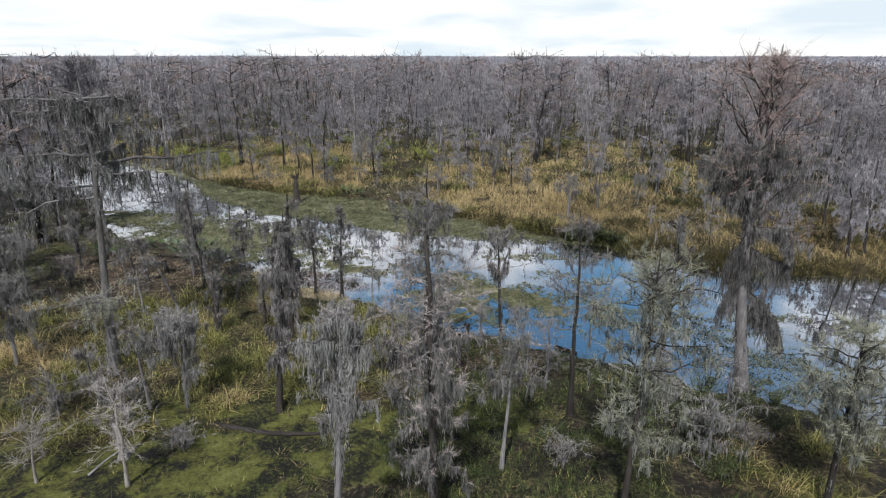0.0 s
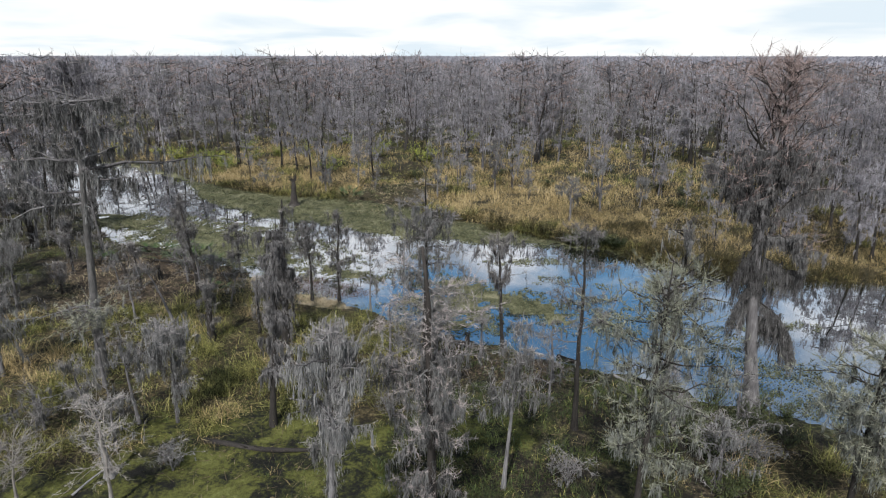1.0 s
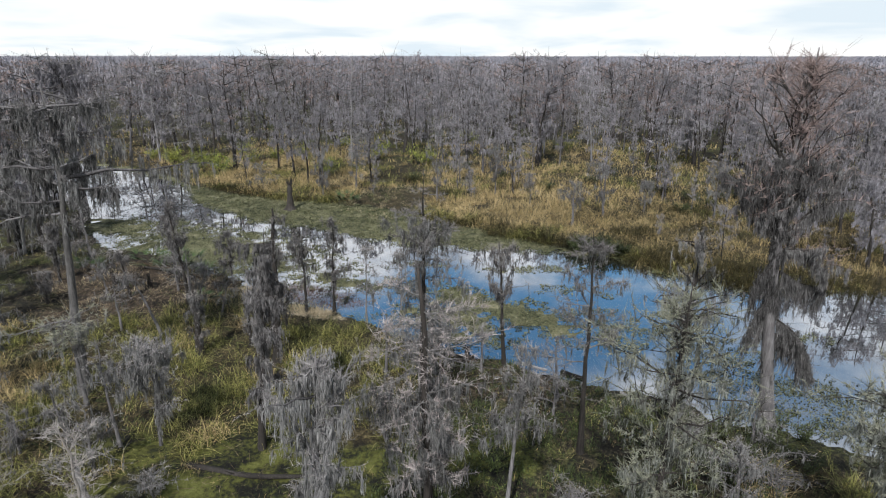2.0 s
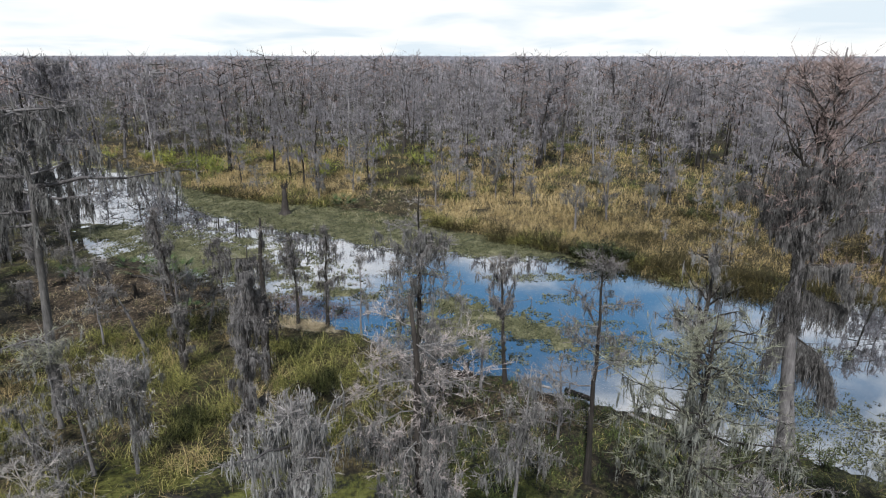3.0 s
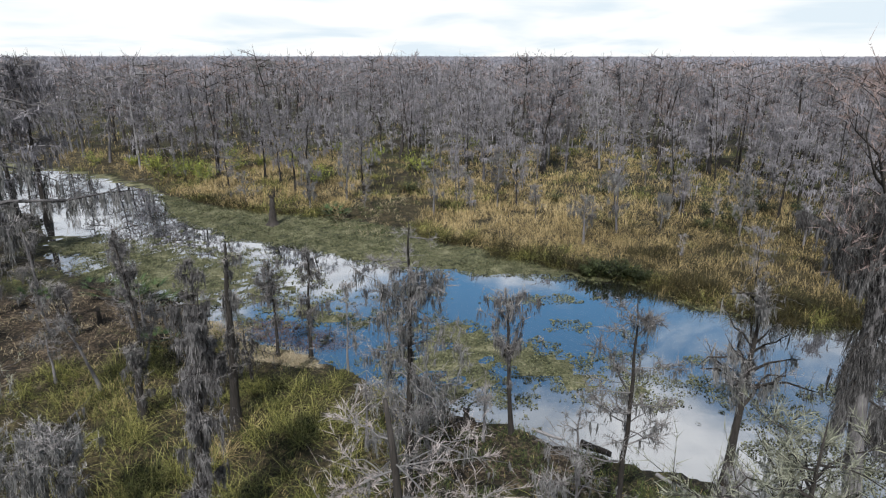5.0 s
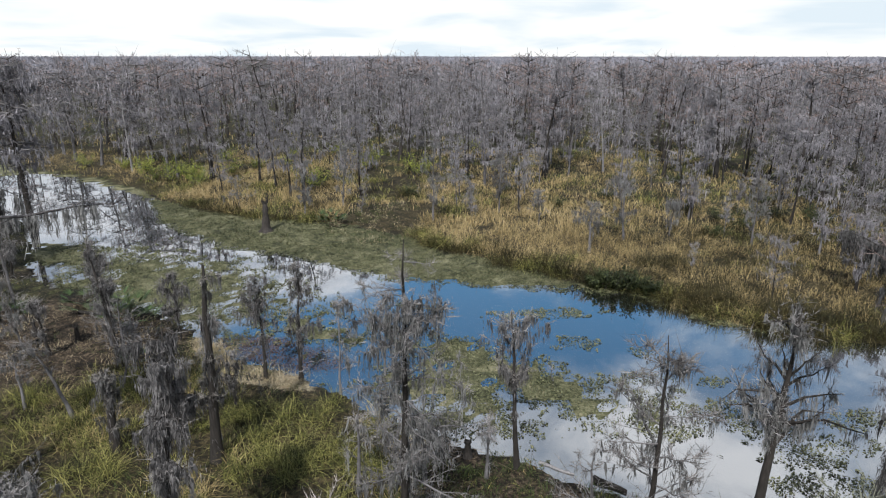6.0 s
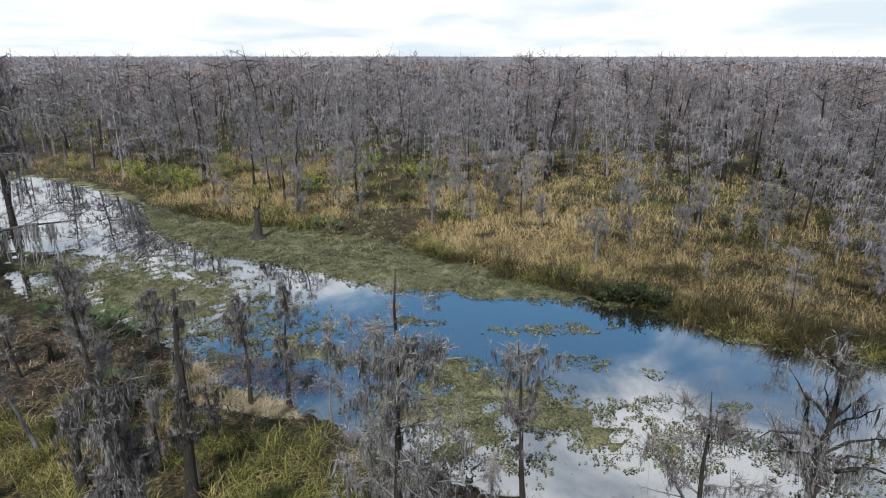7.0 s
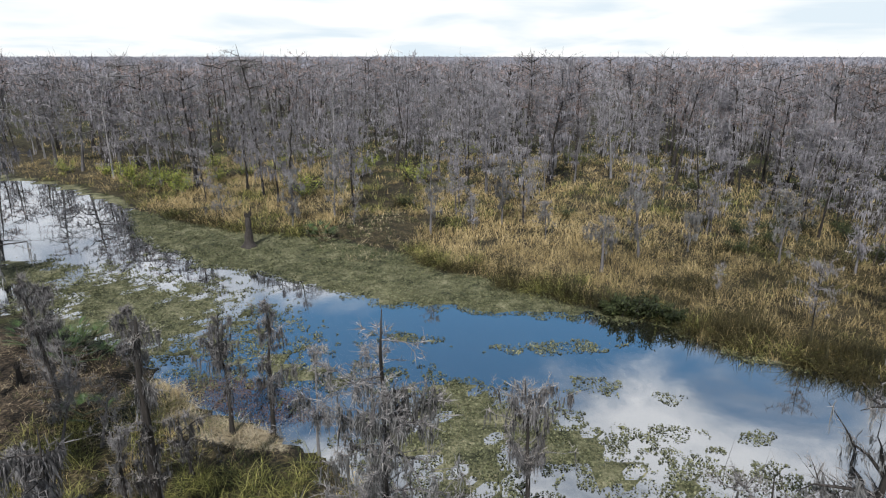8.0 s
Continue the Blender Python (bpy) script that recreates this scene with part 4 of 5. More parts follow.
def build_saplings():
    """Smaller growth between the large trees of the near bank, kept off the open pools."""
    rng = np.random.default_rng(44)
    taken = [(r[0], r[1]) for r in NEAR + LEFT + EDGE] + [(-19.6, 31.4), (15.9, 27.8)]
    for x0, x1, y0, y1, count, kinds, h0, h1 in ((4, 15, 19, 31, 10, ("brush", "bare", "brush", "bare", "wispy"), 1.8, 4.0), (-3.5, 3.5, 24, 36, 8, ("wispy", "brush", "bare"), 2.0, 5.0),
                                                 (-42, -24, 31, 60, 11, ("mossy", "wispy", "thin", "brush"), 2.5, 7.0), (-22, -9, 37, 50, 7, ("bent", "thin", "bare"), 2.5, 5.0), (-24, -12, 18, 30, 7, ("wispy", "brush"), 1.6, 4.5)):
        made = 0
        while made < count:
            x, y = rng.uniform(x0, x1), rng.uniform(y0, y1)
            kind, h = kinds[made % len(kinds)], rng.uniform(h0, h1)
            one = np.array([x]), np.array([y])
            if near_bank(x) - y < 0.7 or float(any_oval(*one, SLIME_POOLS)[0]) > 0.25 or min(math.hypot(x - a, y - c) for a, c in taken) < 1.3:
                made += rng.random() < 0.02
                continue
            how, mats, label = KINDS[kind]
            if kind == "brush":
                h *= 0.55
            plant("shrub" if kind == "brush" else "sapling", grow(700 + made + int(x0 * 10), h, 0.016 * h + 0.04, **{**how, "limbs": max(8, how["limbs"] * 2 // 3)}), mats, (x, y), label, "shrub" if kind == "brush" else "tree", "undergrowth of the near bank", rng.uniform(0, 360), joined=True)
            taken.append((x, y))
            made += 1


build_saplings()


# ---- the forest ----
LEVELS = [
    dict(limbs=24, subs=5, twigs=10, moss=7.5, strand=(0.4, 1.3), on_trunk=8, sides=5, twig_len=0.3, twig_width=0.016, strand_width=0.034, moss_low=0.08),
    dict(limbs=14, subs=3, twigs=7, moss=4.0, strand=(0.5, 1.4), on_trunk=4, sides=4, twig_len=0.48, twig_width=0.024, strand_width=0.052, moss_low=0.08),
    dict(limbs=7, subs=2, twigs=4, moss=1.7, strand=(0.8, 2.0), on_trunk=2, sides=3, twig_len=1.5, twig_width=0.05, strand_width=0.08),
]


def forest_models(count, seed, level):
    """Plain forest cypresses: grey, slender, moss-hung; the same shapes at three grades of detail."""
    models = []
    for i in range(count):
        rng = np.random.default_rng(seed + i)
        h = rng.uniform(8, 14.5)
        how = dict(low=rng.uniform(0.06, 0.30), reach=rng.uniform(1.5, 2.4), rise=0.5, droop=0.2, crown=("cone", "round", "flat", "round")[i % 4], fine=False)
        if i % 6 in (2, 3):   # old trees: a bare bole, stout rising limbs, a flat spreading top
            how = dict(low=rng.uniform(0.38, 0.5), reach=rng.uniform(2.2, 3.0), rise=0.45, droop=0.05, crown="flat", heft=1.6, lean=0.06, fine=False)
        models.append((h, grow(seed + i, h, 0.0055 * h + 0.03 + 0.06 * (i % 6 in (2, 3)), **how, **LEVELS[level])))
    return models


def forest_density(x, y):
    """How thickly trees stand, from 0 to 1: open reeds by the channel, close forest behind and at both sides."""
    back = y - far_bank(x)
    d = np.maximum(0.42 * step(back, 14, 40) + 0.5 * step(back, 45, 110), np.where(x < 14, 0.2, 0.09) * step(back, 3, 8)) * np.where(x > -6, 1.0, 1.2)
    d = np.maximum(d, 0.5 * step(back, 8, 22) * step(-x, 31, 38))
    d = np.maximum(d, step(back, 2, 10) * step(x, 32, 42) * 0.9)
    d = np.maximum(d, 0.42 * step(near_bank(x) - y, 1, 5) * step(-x, 33, 42))
    d = d * (0.35 + 0.9 * value_noise(x * 0.07 + 3, y * 0.07 + 60, 2))
    return np.where((np.abs(x) < 6) & (y < 40), 0, d)


def scatter(seed, lo, hi, spacing, wide=0.79):
    """Jittered places inside the fan of land ahead, between two distances."""
    rng = np.random.default_rng(seed)
    xs = np.arange(-hi * wide, hi * wide, spacing)
    ys = np.arange(10, hi, spacing)
    x, y = np.meshgrid(xs, ys)
    x = (x + rng.uniform(-0.5, 0.5, x.shape) * spacing).ravel()
    y = (y + rng.uniform(-0.5, 0.5, y.shape) * spacing).ravel()
    dist = np.hypot(x, y)
    keep = (dist >= lo) & (dist < hi) & (np.abs(x) < y * wide + 12) & (rng.random(len(x)) < forest_density(x, y))
    return np.stack([x[keep], y[keep]], -1)


def pieces(geos, mats):
    return [(geos[0], mats[0]), *((g, mats[1]) for g in geos[1]), (geos[2], mats[2]), *((g, mats[3]) for g in geos[3].values())]


def placed(x, y, z, turn, size, broad=1.0):
    c, s = math.cos(turn) * size * broad, math.sin(turn) * size * broad
    return np.array([[c, -s, 0, x], [s, c, 0, y], [0, 0, size, z], [0, 0, 0, 1.0]])


# forest twigs and moss carry the haze in their base colours
TONES = [(BARK, BARK, HAZY_TWIG, HAZY_MOSS), (BARK_LIGHT, BARK, HAZY_TWIG, HAZY_MOSS), (BARK_DARK, BARK_DARK, TWIG_RED, HAZY_MOSS), (BARK_DARK, BARK, TWIG_RED, HAZY_MOSS), (BARK, BARK, HAZY_TWIG, HAZY_MOSS), (BARK_DARK, BARK, HAZY_TWIG, HAZY_MOSS)]
TONE_LABELS = ["slender grey cypress hung with moss in the forest", "slender grey cypress hung with moss in the forest", "dark-stemmed forest cypress with russet twigs and moss",
               "forest cypress with a russet twiggy top", "slender grey cypress hung with moss in the forest", "dark-stemmed forest cypress with grey moss"]


def build_forest():
    rng = np.random.default_rng(50)
    spots = scatter(51, 30, 190, 4.3)
    spots = spots[np.argsort(np.hypot(spots[:, 0], spots[:, 1] - 8))]
    models, low_models = forest_models(12, 300, 0), forest_models(12, 300, 1)
    first = {}
    rest = {}
    for i, (x, y) in enumerate(spots):
        k = int(rng.integers(0, 12))
        h, geos = models[k]
        want = (5.2 + 8.8 * step(y - far_bank(x), 4, 42) + rng.normal(0, 1.8)) if x > -33 else rng.uniform(11, 17.0)
        broad = rng.uniform(1.1, 1.7) if x < -33 else rng.uniform(0.9, 1.35)
        old = k % 6 in (2, 3)
        if old and y - far_bank(x) < 42 and x > -33:
            k, old = (k + 2) % 12, False
            h, geos = models[k]
        want = float(np.clip(want + 1.2 * (x < 0) + 1.6 * old, 4.5, 16.8))
        if not old and rng.random() < 0.38 * (x > -75):   # young growth under the tall trees
            want *= 0.55
        if y > 100 and rng.random() < 0.07 + 0.12 * (x < 10):
            want, broad = rng.uniform(17.3, 19.5), 1.1
        z = float(floor_height(np.array([x]), np.array([y]))[0])
        turn, size = rng.uniform(0, 6.28), want / h
        tone = k % 6
        if i < 230:
            m = pose(x, y, z, 0, 0, math.degrees(turn)) @ Matrix.Diagonal((size * broad, size * broad, size, 1))
            if k not in first:
                first[k] = plant("cypress_tree", geos, TONES[tone], (x, y), TONE_LABELS[tone], group="forest trees")
                first[k].matrix_basis = m
            else:
                c = copy_thing(first[k], Matrix.Identity(4))
                c.matrix_basis = m
        else:
            for g, mat in pieces(low_models[k][1], TONES[tone]):
                rest.setdefault(mat.name, (Geo(), mat))[0].put(g, placed(x, y, z, turn, size, broad))
    # the forest further in
    far = scatter(52, 190, 460, 9.0)
    small = forest_models(8, 400, 2)
    for x, y in far:
        k = int(rng.integers(0, 8))
        h, geos = small[k]
        want = float(np.clip(rng.normal(13.8 + 1.4 * (x < 20), 1.8), 9, 18.9))
        spin = rng.uniform(0, 6.28)
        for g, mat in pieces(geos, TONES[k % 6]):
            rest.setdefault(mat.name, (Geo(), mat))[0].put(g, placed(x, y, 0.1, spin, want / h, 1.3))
    woods = tagged(new("forest"), "grey leafless cypress forest reaching to the horizon", "forest", kind="stuff")
    for name, (g, mat) in rest.items():
        tagged(part("trees", g, mat, woods), kind="stuff")


build_forest()


def build_far_canopy():
    """The roof of the woods beyond: a rough sheet of crowns bristling with tops, out to the horizon. Its blue-grey
    colour holds the haze.
    """
    rng = np.random.default_rng(60)
    g = Geo()
    rows = 430 * 1.045 ** np.arange(54)
    turns = np.linspace(-0.72, 0.72, 150)
    dist, ang = np.meshgrid(rows, turns, indexing="ij")
    ang = ang + rng.uniform(-0.004, 0.004, ang.shape)
    dist = dist * rng.uniform(0.985, 1.015, dist.shape)
    z = rng.normal(12.6, 1.1, dist.shape)
    z[0] = 6
    i = (np.arange(53)[:, None] * 150 + np.arange(149)[None]).ravel()
    g.add(np.stack([np.sin(ang) * dist, np.cos(ang) * dist, z], -1).reshape(-1, 3), np.concatenate([np.stack([i, i + 1, i + 151], -1), np.stack([i, i + 151, i + 150], -1)]))
    n = 28000
    dist = 420 * (9.5 ** rng.random(n) ** 1.2)
    ang = rng.uniform(-0.70, 0.70, n)
    p = np.stack([np.sin(ang) * dist, np.cos(ang) * dist, np.zeros(n)], -1)
    size = 2.0 + dist / 700
    p[:, 2] = rng.normal(13.0, 1.2, n) + 1.0 * (p[:, 0] < 0) + np.where(rng.random(n) < 0.03, 2.0, 0)
    spindles(g, p, directions(rng, n, 0.9, 0.7), size, 0.20 + dist / 2600, np.zeros((n, 3)), (1.0,), 3)
    tagged(new("distant_woods", g.mesh("distant_woods", HAZED_CROWN)), "far treetops, tinted blue-grey with haze, merging at the horizon", "forest", kind="stuff")


build_far_canopy()


# ---- reeds, weeds and small growth ----
def tufts(geo, spots, rng, count, height, width, arch, spread=0.22, rings=3):
    n = len(spots)
    own = np.repeat(np.arange(n), count)
    m = len(own)
    z = floor_height(spots[:, 0], spots[:, 1])
    p = np.stack([spots[own, 0] + rng.normal(0, spread, m), spots[own, 1] + rng.normal(0, spread, m), z[own] - 0.03], -1)
    size = rng.uniform(0.65, 1.25, n)[own]
    d = directions(rng, m, 2.4, 0.9)
    d[:, 2] = np.abs(d[:, 2])
    tip = np.stack([d[:, 0], d[:, 1], -0.35 * np.ones(m)], -1) * rng.uniform(0.2, arch, m)[:, None]
    blades(geo, p, d, height * size * rng.uniform(0.5, 1.15, m), width * rng.uniform(0.6, 1.3, m), tip, rings)


def spots_in(rng, n, x0, x1, y0, y1, chance):
    x, y = rng.uniform(x0, x1, n), rng.uniform(y0, y1, n)
    keep = rng.random(n) < chance(x, y)
    return np.stack([x[keep], y[keep]], -1)


def build_reeds():
    rng = np.random.default_rng(70)
    gold, green, weed, dark, straw = Geo(), Geo(), Geo(), Geo(), Geo()

    def far_side(x, y):
        d = y - far_bank(x)
        open_bed = step(d, -0.3, 0.4) * (1 - 0.65 * step(d, 18, 45))
        inlet = np.clip(oval(x, y, -7, 77, 5.5, 8, 0) * 3 + 0.3, 0, 1)
        open_bed = open_bed * (1 - 0.8 * step(-x, 34, 42))
        return open_bed * (1 - inlet) * step(value_noise(x * 0.22 + 9, y * 0.22 + 2) + 0.3 * (1 - step(d, 0, 10)) + 0.12 * (x > 0) + 0.14 * (x > 10) + 0.16 * (x < -12), 0.36, 0.55)

    bed = spots_in(rng, 28000, -72, 48, 46, 128, far_side)
    edge = bed[:, 1] - far_bank(bed[:, 0])
    tint = value_noise(bed[:, 0] * 0.16 + 31, bed[:, 1] * 0.16 + 12) + rng.normal(0, 0.09, len(bed)) - 0.25 * (edge < 1.6)
    near = bed[:, 1] < 72
    olive = rng.random(len(bed)) < 0.5 * step(bed[:, 0], 12, 23) * (1 - step(bed[:, 1], 66, 82))
    tufts(dark, bed[olive], rng, 18, 1.2, 0.013, 1.8, 0.38, 2)
    bed, tint, near = bed[~olive], tint[~olive], near[~olive]
    lush = tint < 0.36
    tufts(gold, bed[~lush & near], rng, 20, 1.1, 0.011, 1.5, 0.38, 2)
    tufts(gold, bed[~lush & ~near], rng, 10, 1.2, 0.021, 1.5, 0.38, 2)
    tufts(green, bed[lush & near], rng, 20, 1.15, 0.012, 1.7, 0.38, 2)
    tufts(green, bed[lush & ~near], rng, 10, 1.2, 0.022, 1.5, 0.38, 2)

    edge = spots_in(rng, 16000, -34, 44, 44, 90, lambda x, y: step(y - far_bank(x), -0.5, 0.1) * (1 - step(y - far_bank(x), 1.0 + 1.6 * (x > 8), 2.4 + 2.6 * (x > 8))) * (np.abs(x + 7) > 5) * step(value_noise(x * 0.45 + 8, y * 0.45 + 61, 2), 0.34, 0.56))
    tufts(dark, edge, rng, 14, 1.35, 0.017, 1.9, 0.34, 2)
    clumps = np.array([(28.7, 71.0), (40.9, 84.9), (43.0, 77.5), (38.0, 78.0), (20.9, 61.5), (18.5, 62.0), (4.4, 67.3), (30.0, 82.0), (22.0, 88.0), (9.0, 92.0), (-4.0, 90.0), (33.0, 74.0)])
    tufts(dark, np.repeat(clumps, 22, 0) + rng.normal(0, 0.9, (22 * len(clumps), 2)), rng, 10, 1.5, 0.026, 1.7, 0.3, 2)
    # rounded tussocks along the water
    along = np.concatenate([rng.uniform(-2, 8, 9), rng.uniform(8, 30, 34), rng.uniform(-33, -14, 9)])
    heart = np.stack([along, far_bank(along) + rng.uniform(0.1, 2.8, len(along))], -1)
    big = np.array([(19.6, 54.6), (20.6, 53.2), (22.4, 53.6), (24.6, 51.8), (16.0, 58.6), (21.6, 55.2), (26.4, 49.8), (6.2, 62.4), (10.6, 60.4), (23.6, 50.6), (25.6, 50.8)])
    tufts(dark, np.repeat(big, 16, 0) + rng.normal(0, 0.7, (16 * len(big), 2)), rng, 20, 1.75, 0.016, 2.6, 0.26, 3)
    leafy = rng.random(len(along)) < 0.3
    for some, geo in ((heart[leafy], green), (heart[~leafy], dark)):
        tufts(geo, np.repeat(some, 9, 0) + rng.normal(0, 0.42, (9 * len(some), 2)), rng, 18, 1.65, 0.016, 2.6, 0.26, 3)
    thatch = spots_in(rng, 2600, -18, -6, 40, 50, lambda x, y: (np.maximum(oval(x, y, -10.5, 43.0, 3.8, 1.1, -18), oval(x, y, -14.3, 46.0, 3.0, 1.0, -55)) > 0.05) * step(near_bank(x) - y, -0.6, 0.2))
    tufts(straw, thatch, rng, 7, 0.55, 0.012, 2.6, 0.2, 2)
    strewn = spots_in(rng, 2600, -34, -14, 36, 54, lambda x, y: step(near_bank(x) - y, 0.3, 1.5) * step(any_oval(x, y, [(-24.5, 47, 9, 6, -15), (-17, 43, 3, 3, 0)]), 0.0, 0.3) * step(value_noise(x * 0.6 + 2, y * 0.6 + 91), 0.42, 0.62))
    tufts(straw, strewn, rng, 3, 0.6, 0.012, 3.0, 0.25, 2)
    inlet = spots_in(rng, 1500, -14, 0, 69, 88, lambda x, y: (oval(x, y, -7, 78, 6, 9, 0) > 0) * step(value_noise(x * 0.7 + 2, y * 0.7 + 21), 0.36, 0.6))
    tufts(weed, inlet[::2], rng, 6, 0.45, 0.03, 1.5, 0.3, 2)
    tufts(straw, inlet[1::2], rng, 4, 0.5, 0.024, 2.6, 0.3, 2)
    floor = spots_in(rng, 12000, -110, 120, 78, 190, lambda x, y: step(y - far_bank(x), 10, 30) * (np.abs(x) < 0.78 * y) * step(value_noise(x * 0.12 + 5, y * 0.12 + 5), 0.38, 0.6))
    tufts(gold, floor[::3], rng, 5, 1.2, 0.05, 1.4, 0.6, 2)
    tufts(green, floor[1::3], rng, 5, 1.1, 0.05, 1.4, 0.6, 2)
    tufts(weed, floor[2::3], rng, 5, 1.0, 0.05, 1.4, 0.6, 2)

    def near_side(x, y):
        bedness = np.clip(any_oval(x, y, REED_BEDS) * 2.2 + 0.25, 0, 1)
        return bedness * step(near_bank(x) - y, 0.3, 1.4) * step(value_noise(x * 0.8 + 70, y * 0.8), 0.44, 0.58)

    bed = spots_in(rng, 9000, -34, 20, 18, 50, near_side)
    tint = value_noise(bed[:, 0] * 0.3 + 3, bed[:, 1] * 0.3 + 77) + rng.normal(0, 0.08, len(bed))
    lush = tint < 0.6
    tufts(green, bed[lush], rng, 27, 1.25, 0.0105, 2.3, 0.24)
    tufts(gold, bed[~lush], rng, 21, 1.2, 0.010, 2.1, 0.24)
    mud = spots_in(rng, 5200, -3, 13, 18, 36, lambda x, y: step(near_bank(x) - y, 0.2, 1.0) * step(value_noise(x * 0.7 + 33, y * 0.7 + 5), 0.36, 0.58))
    tufts(weed, mud[::3], rng, 9, 0.5, 0.016, 1.4, 0.18, 2)
    tufts(weed, mud[1::3], rng, 7, 0.35, 0.020, 1.4, 0.18, 2)
    tufts(green, mud[2::6], rng, 7, 0.4, 0.012, 1.6, 0.16, 2)
    # short growth all over the near bank
    low = spots_in(rng, 26000, -40, 24, 16, 58, lambda x, y: step(near_bank(x) - y, 0.0, 1.5) * step(value_noise(x * 0.55 + 20, y * 0.55 + 50), 0.38, 0.62) * (1 - 0.7 * (any_oval(x, y, SLIME_POOLS) > 0.2)) * (1 - 0.8 * step(any_oval(x, y, BROWN_FLATS), 0.0, 0.3)))
    tufts(weed, low[::2], rng, 6, 0.34, 0.013, 1.3, 0.14, 2)
    tufts(weed, low[1::8], rng, 6, 0.42, 0.014, 1.4, 0.14, 2)
    tufts(green, low[5::8], rng, 6, 0.42, 0.012, 1.4, 0.14, 2)
    tufts(gold, low[3::8], rng, 5, 0.45, 0.010, 1.5, 0.16, 2)
    tagged(new("bank_reeds", dark.mesh("bank_reeds", REED_DARK)), "dark green reeds overhanging the water's edge", "reeds", kind="stuff")
    tagged(new("straw", straw.mesh("straw", THATCH)), "pale flattened straw along the water's edge", "straw", kind="stuff")
    tagged(new("low_weeds", weed.mesh("low_weeds", WEED)), "low dark green weeds on the muddy swamp floor", "weeds", kind="stuff")
    tagged(new("dry_reeds", gold.mesh("dry_reeds", REED_GOLD)), "golden dry cutgrass crowding the marsh banks", "reeds", kind="stuff")
    tagged(new("green_reeds", green.mesh("green_reeds", REED_GREEN)), "yellow-green arching cutgrass on the swamp floor", "reeds", kind="stuff")


build_reeds()


def build_floating_leaves():
    rng = np.random.default_rng(80)
    n = 820000
    x, y = rng.uniform(-38, 28, n), rng.uniform(24, 88, n)
    f = raft_field(x, y)
    keep = (dry_land(x, y) < 0.3) & (f > -0.12) & (rng.random(n) < 0.3 + 0.7 * step(value_noise(x * 0.8 + 7, y * 0.8 + 7), 0.35, 0.6)) & (rng.random(n) < 1.1 - y / 130)
    floating(x[keep], y[keep], rng, "floating_leaves", PAD, "rafts of small green and brown water plants", 0.72)
    n = 34000
    x, y = rng.uniform(-16, -4, n), rng.uniform(42, 50, n)
    keep = (dry_land(x, y) < 0.2) & (rng.random(n) < 2.6 * np.clip(oval(x, y, -10.2, 46.0, 5.4, 2.3, -25) + 0.5 * (value_noise(x * 0.7, y * 0.9) - 0.5), 0, 0.6))
    floating(x[keep], y[keep], rng, "red_weed", RED_PAD, "reddish brown weed lying on shallow water", 0.42)


def floating(x, y, rng, name, mat, label, grain=1.0):
    n = len(x)
    r = grain * rng.uniform(0.03, 0.085, n) * (0.7 + y / 110)
    a = rng.uniform(0, 6.28, n)
    z = np.maximum(floor_height(x, y), 0) + rng.uniform(0.015, 0.07, n)
    ring = a[:, None] + np.arange(4)[None] * (np.pi / 2)
    cx, cy = np.cos(ring) * r[:, None], np.sin(ring) * r[:, None]
    tilt = rng.normal(0, 0.4, (n, 2))
    v = np.stack([x[:, None] + cx, y[:, None] + cy, z[:, None] + cx * tilt[:, :1] + cy * tilt[:, 1:]], -1)
    v[:, 0, 2] += 0.3 * r
    v[:, 2, 2] += 0.3 * r
    g = Geo()
    g.add(v.reshape(-1, 3), (np.arange(n)[:, None, None] * 4 + np.array([(0, 1, 3), (1, 2, 3)])[None]).reshape(-1, 3))
    tagged(new(name, g.mesh(name, mat)), label, "water plants", kind="stuff")


build_floating_leaves()


def build_litter():
    """Dead stalks and sticks lying and leaning on the near bank and along the far one."""
    rng = np.random.default_rng(85)
    g = Geo()
    s = spots_in(rng, 22000, -42, 24, 16, 62, lambda x, y: step(near_bank(x) - y, -0.4, 0.6) * step(value_noise(x * 0.35 + 90, y * 0.35 + 14), 0.32, 0.6))
    n = len(s)
    p = np.stack([s[:, 0], s[:, 1], floor_height(s[:, 0], s[:, 1]) + 0.01], -1)
    spindles(g, p, directions(rng, n, 0.25, 0.5) * np.array([1, 1, 1]), rng.gamma(2.0, 0.22, n), rng.uniform(0.006, 0.016, n), np.zeros((n, 3)), (1.0,))
    tagged(new("dead_stalks", g.mesh("dead_stalks", STRAW)), "brown dead stalks and sticks strewn over the mud", "litter", kind="stuff")


build_litter()


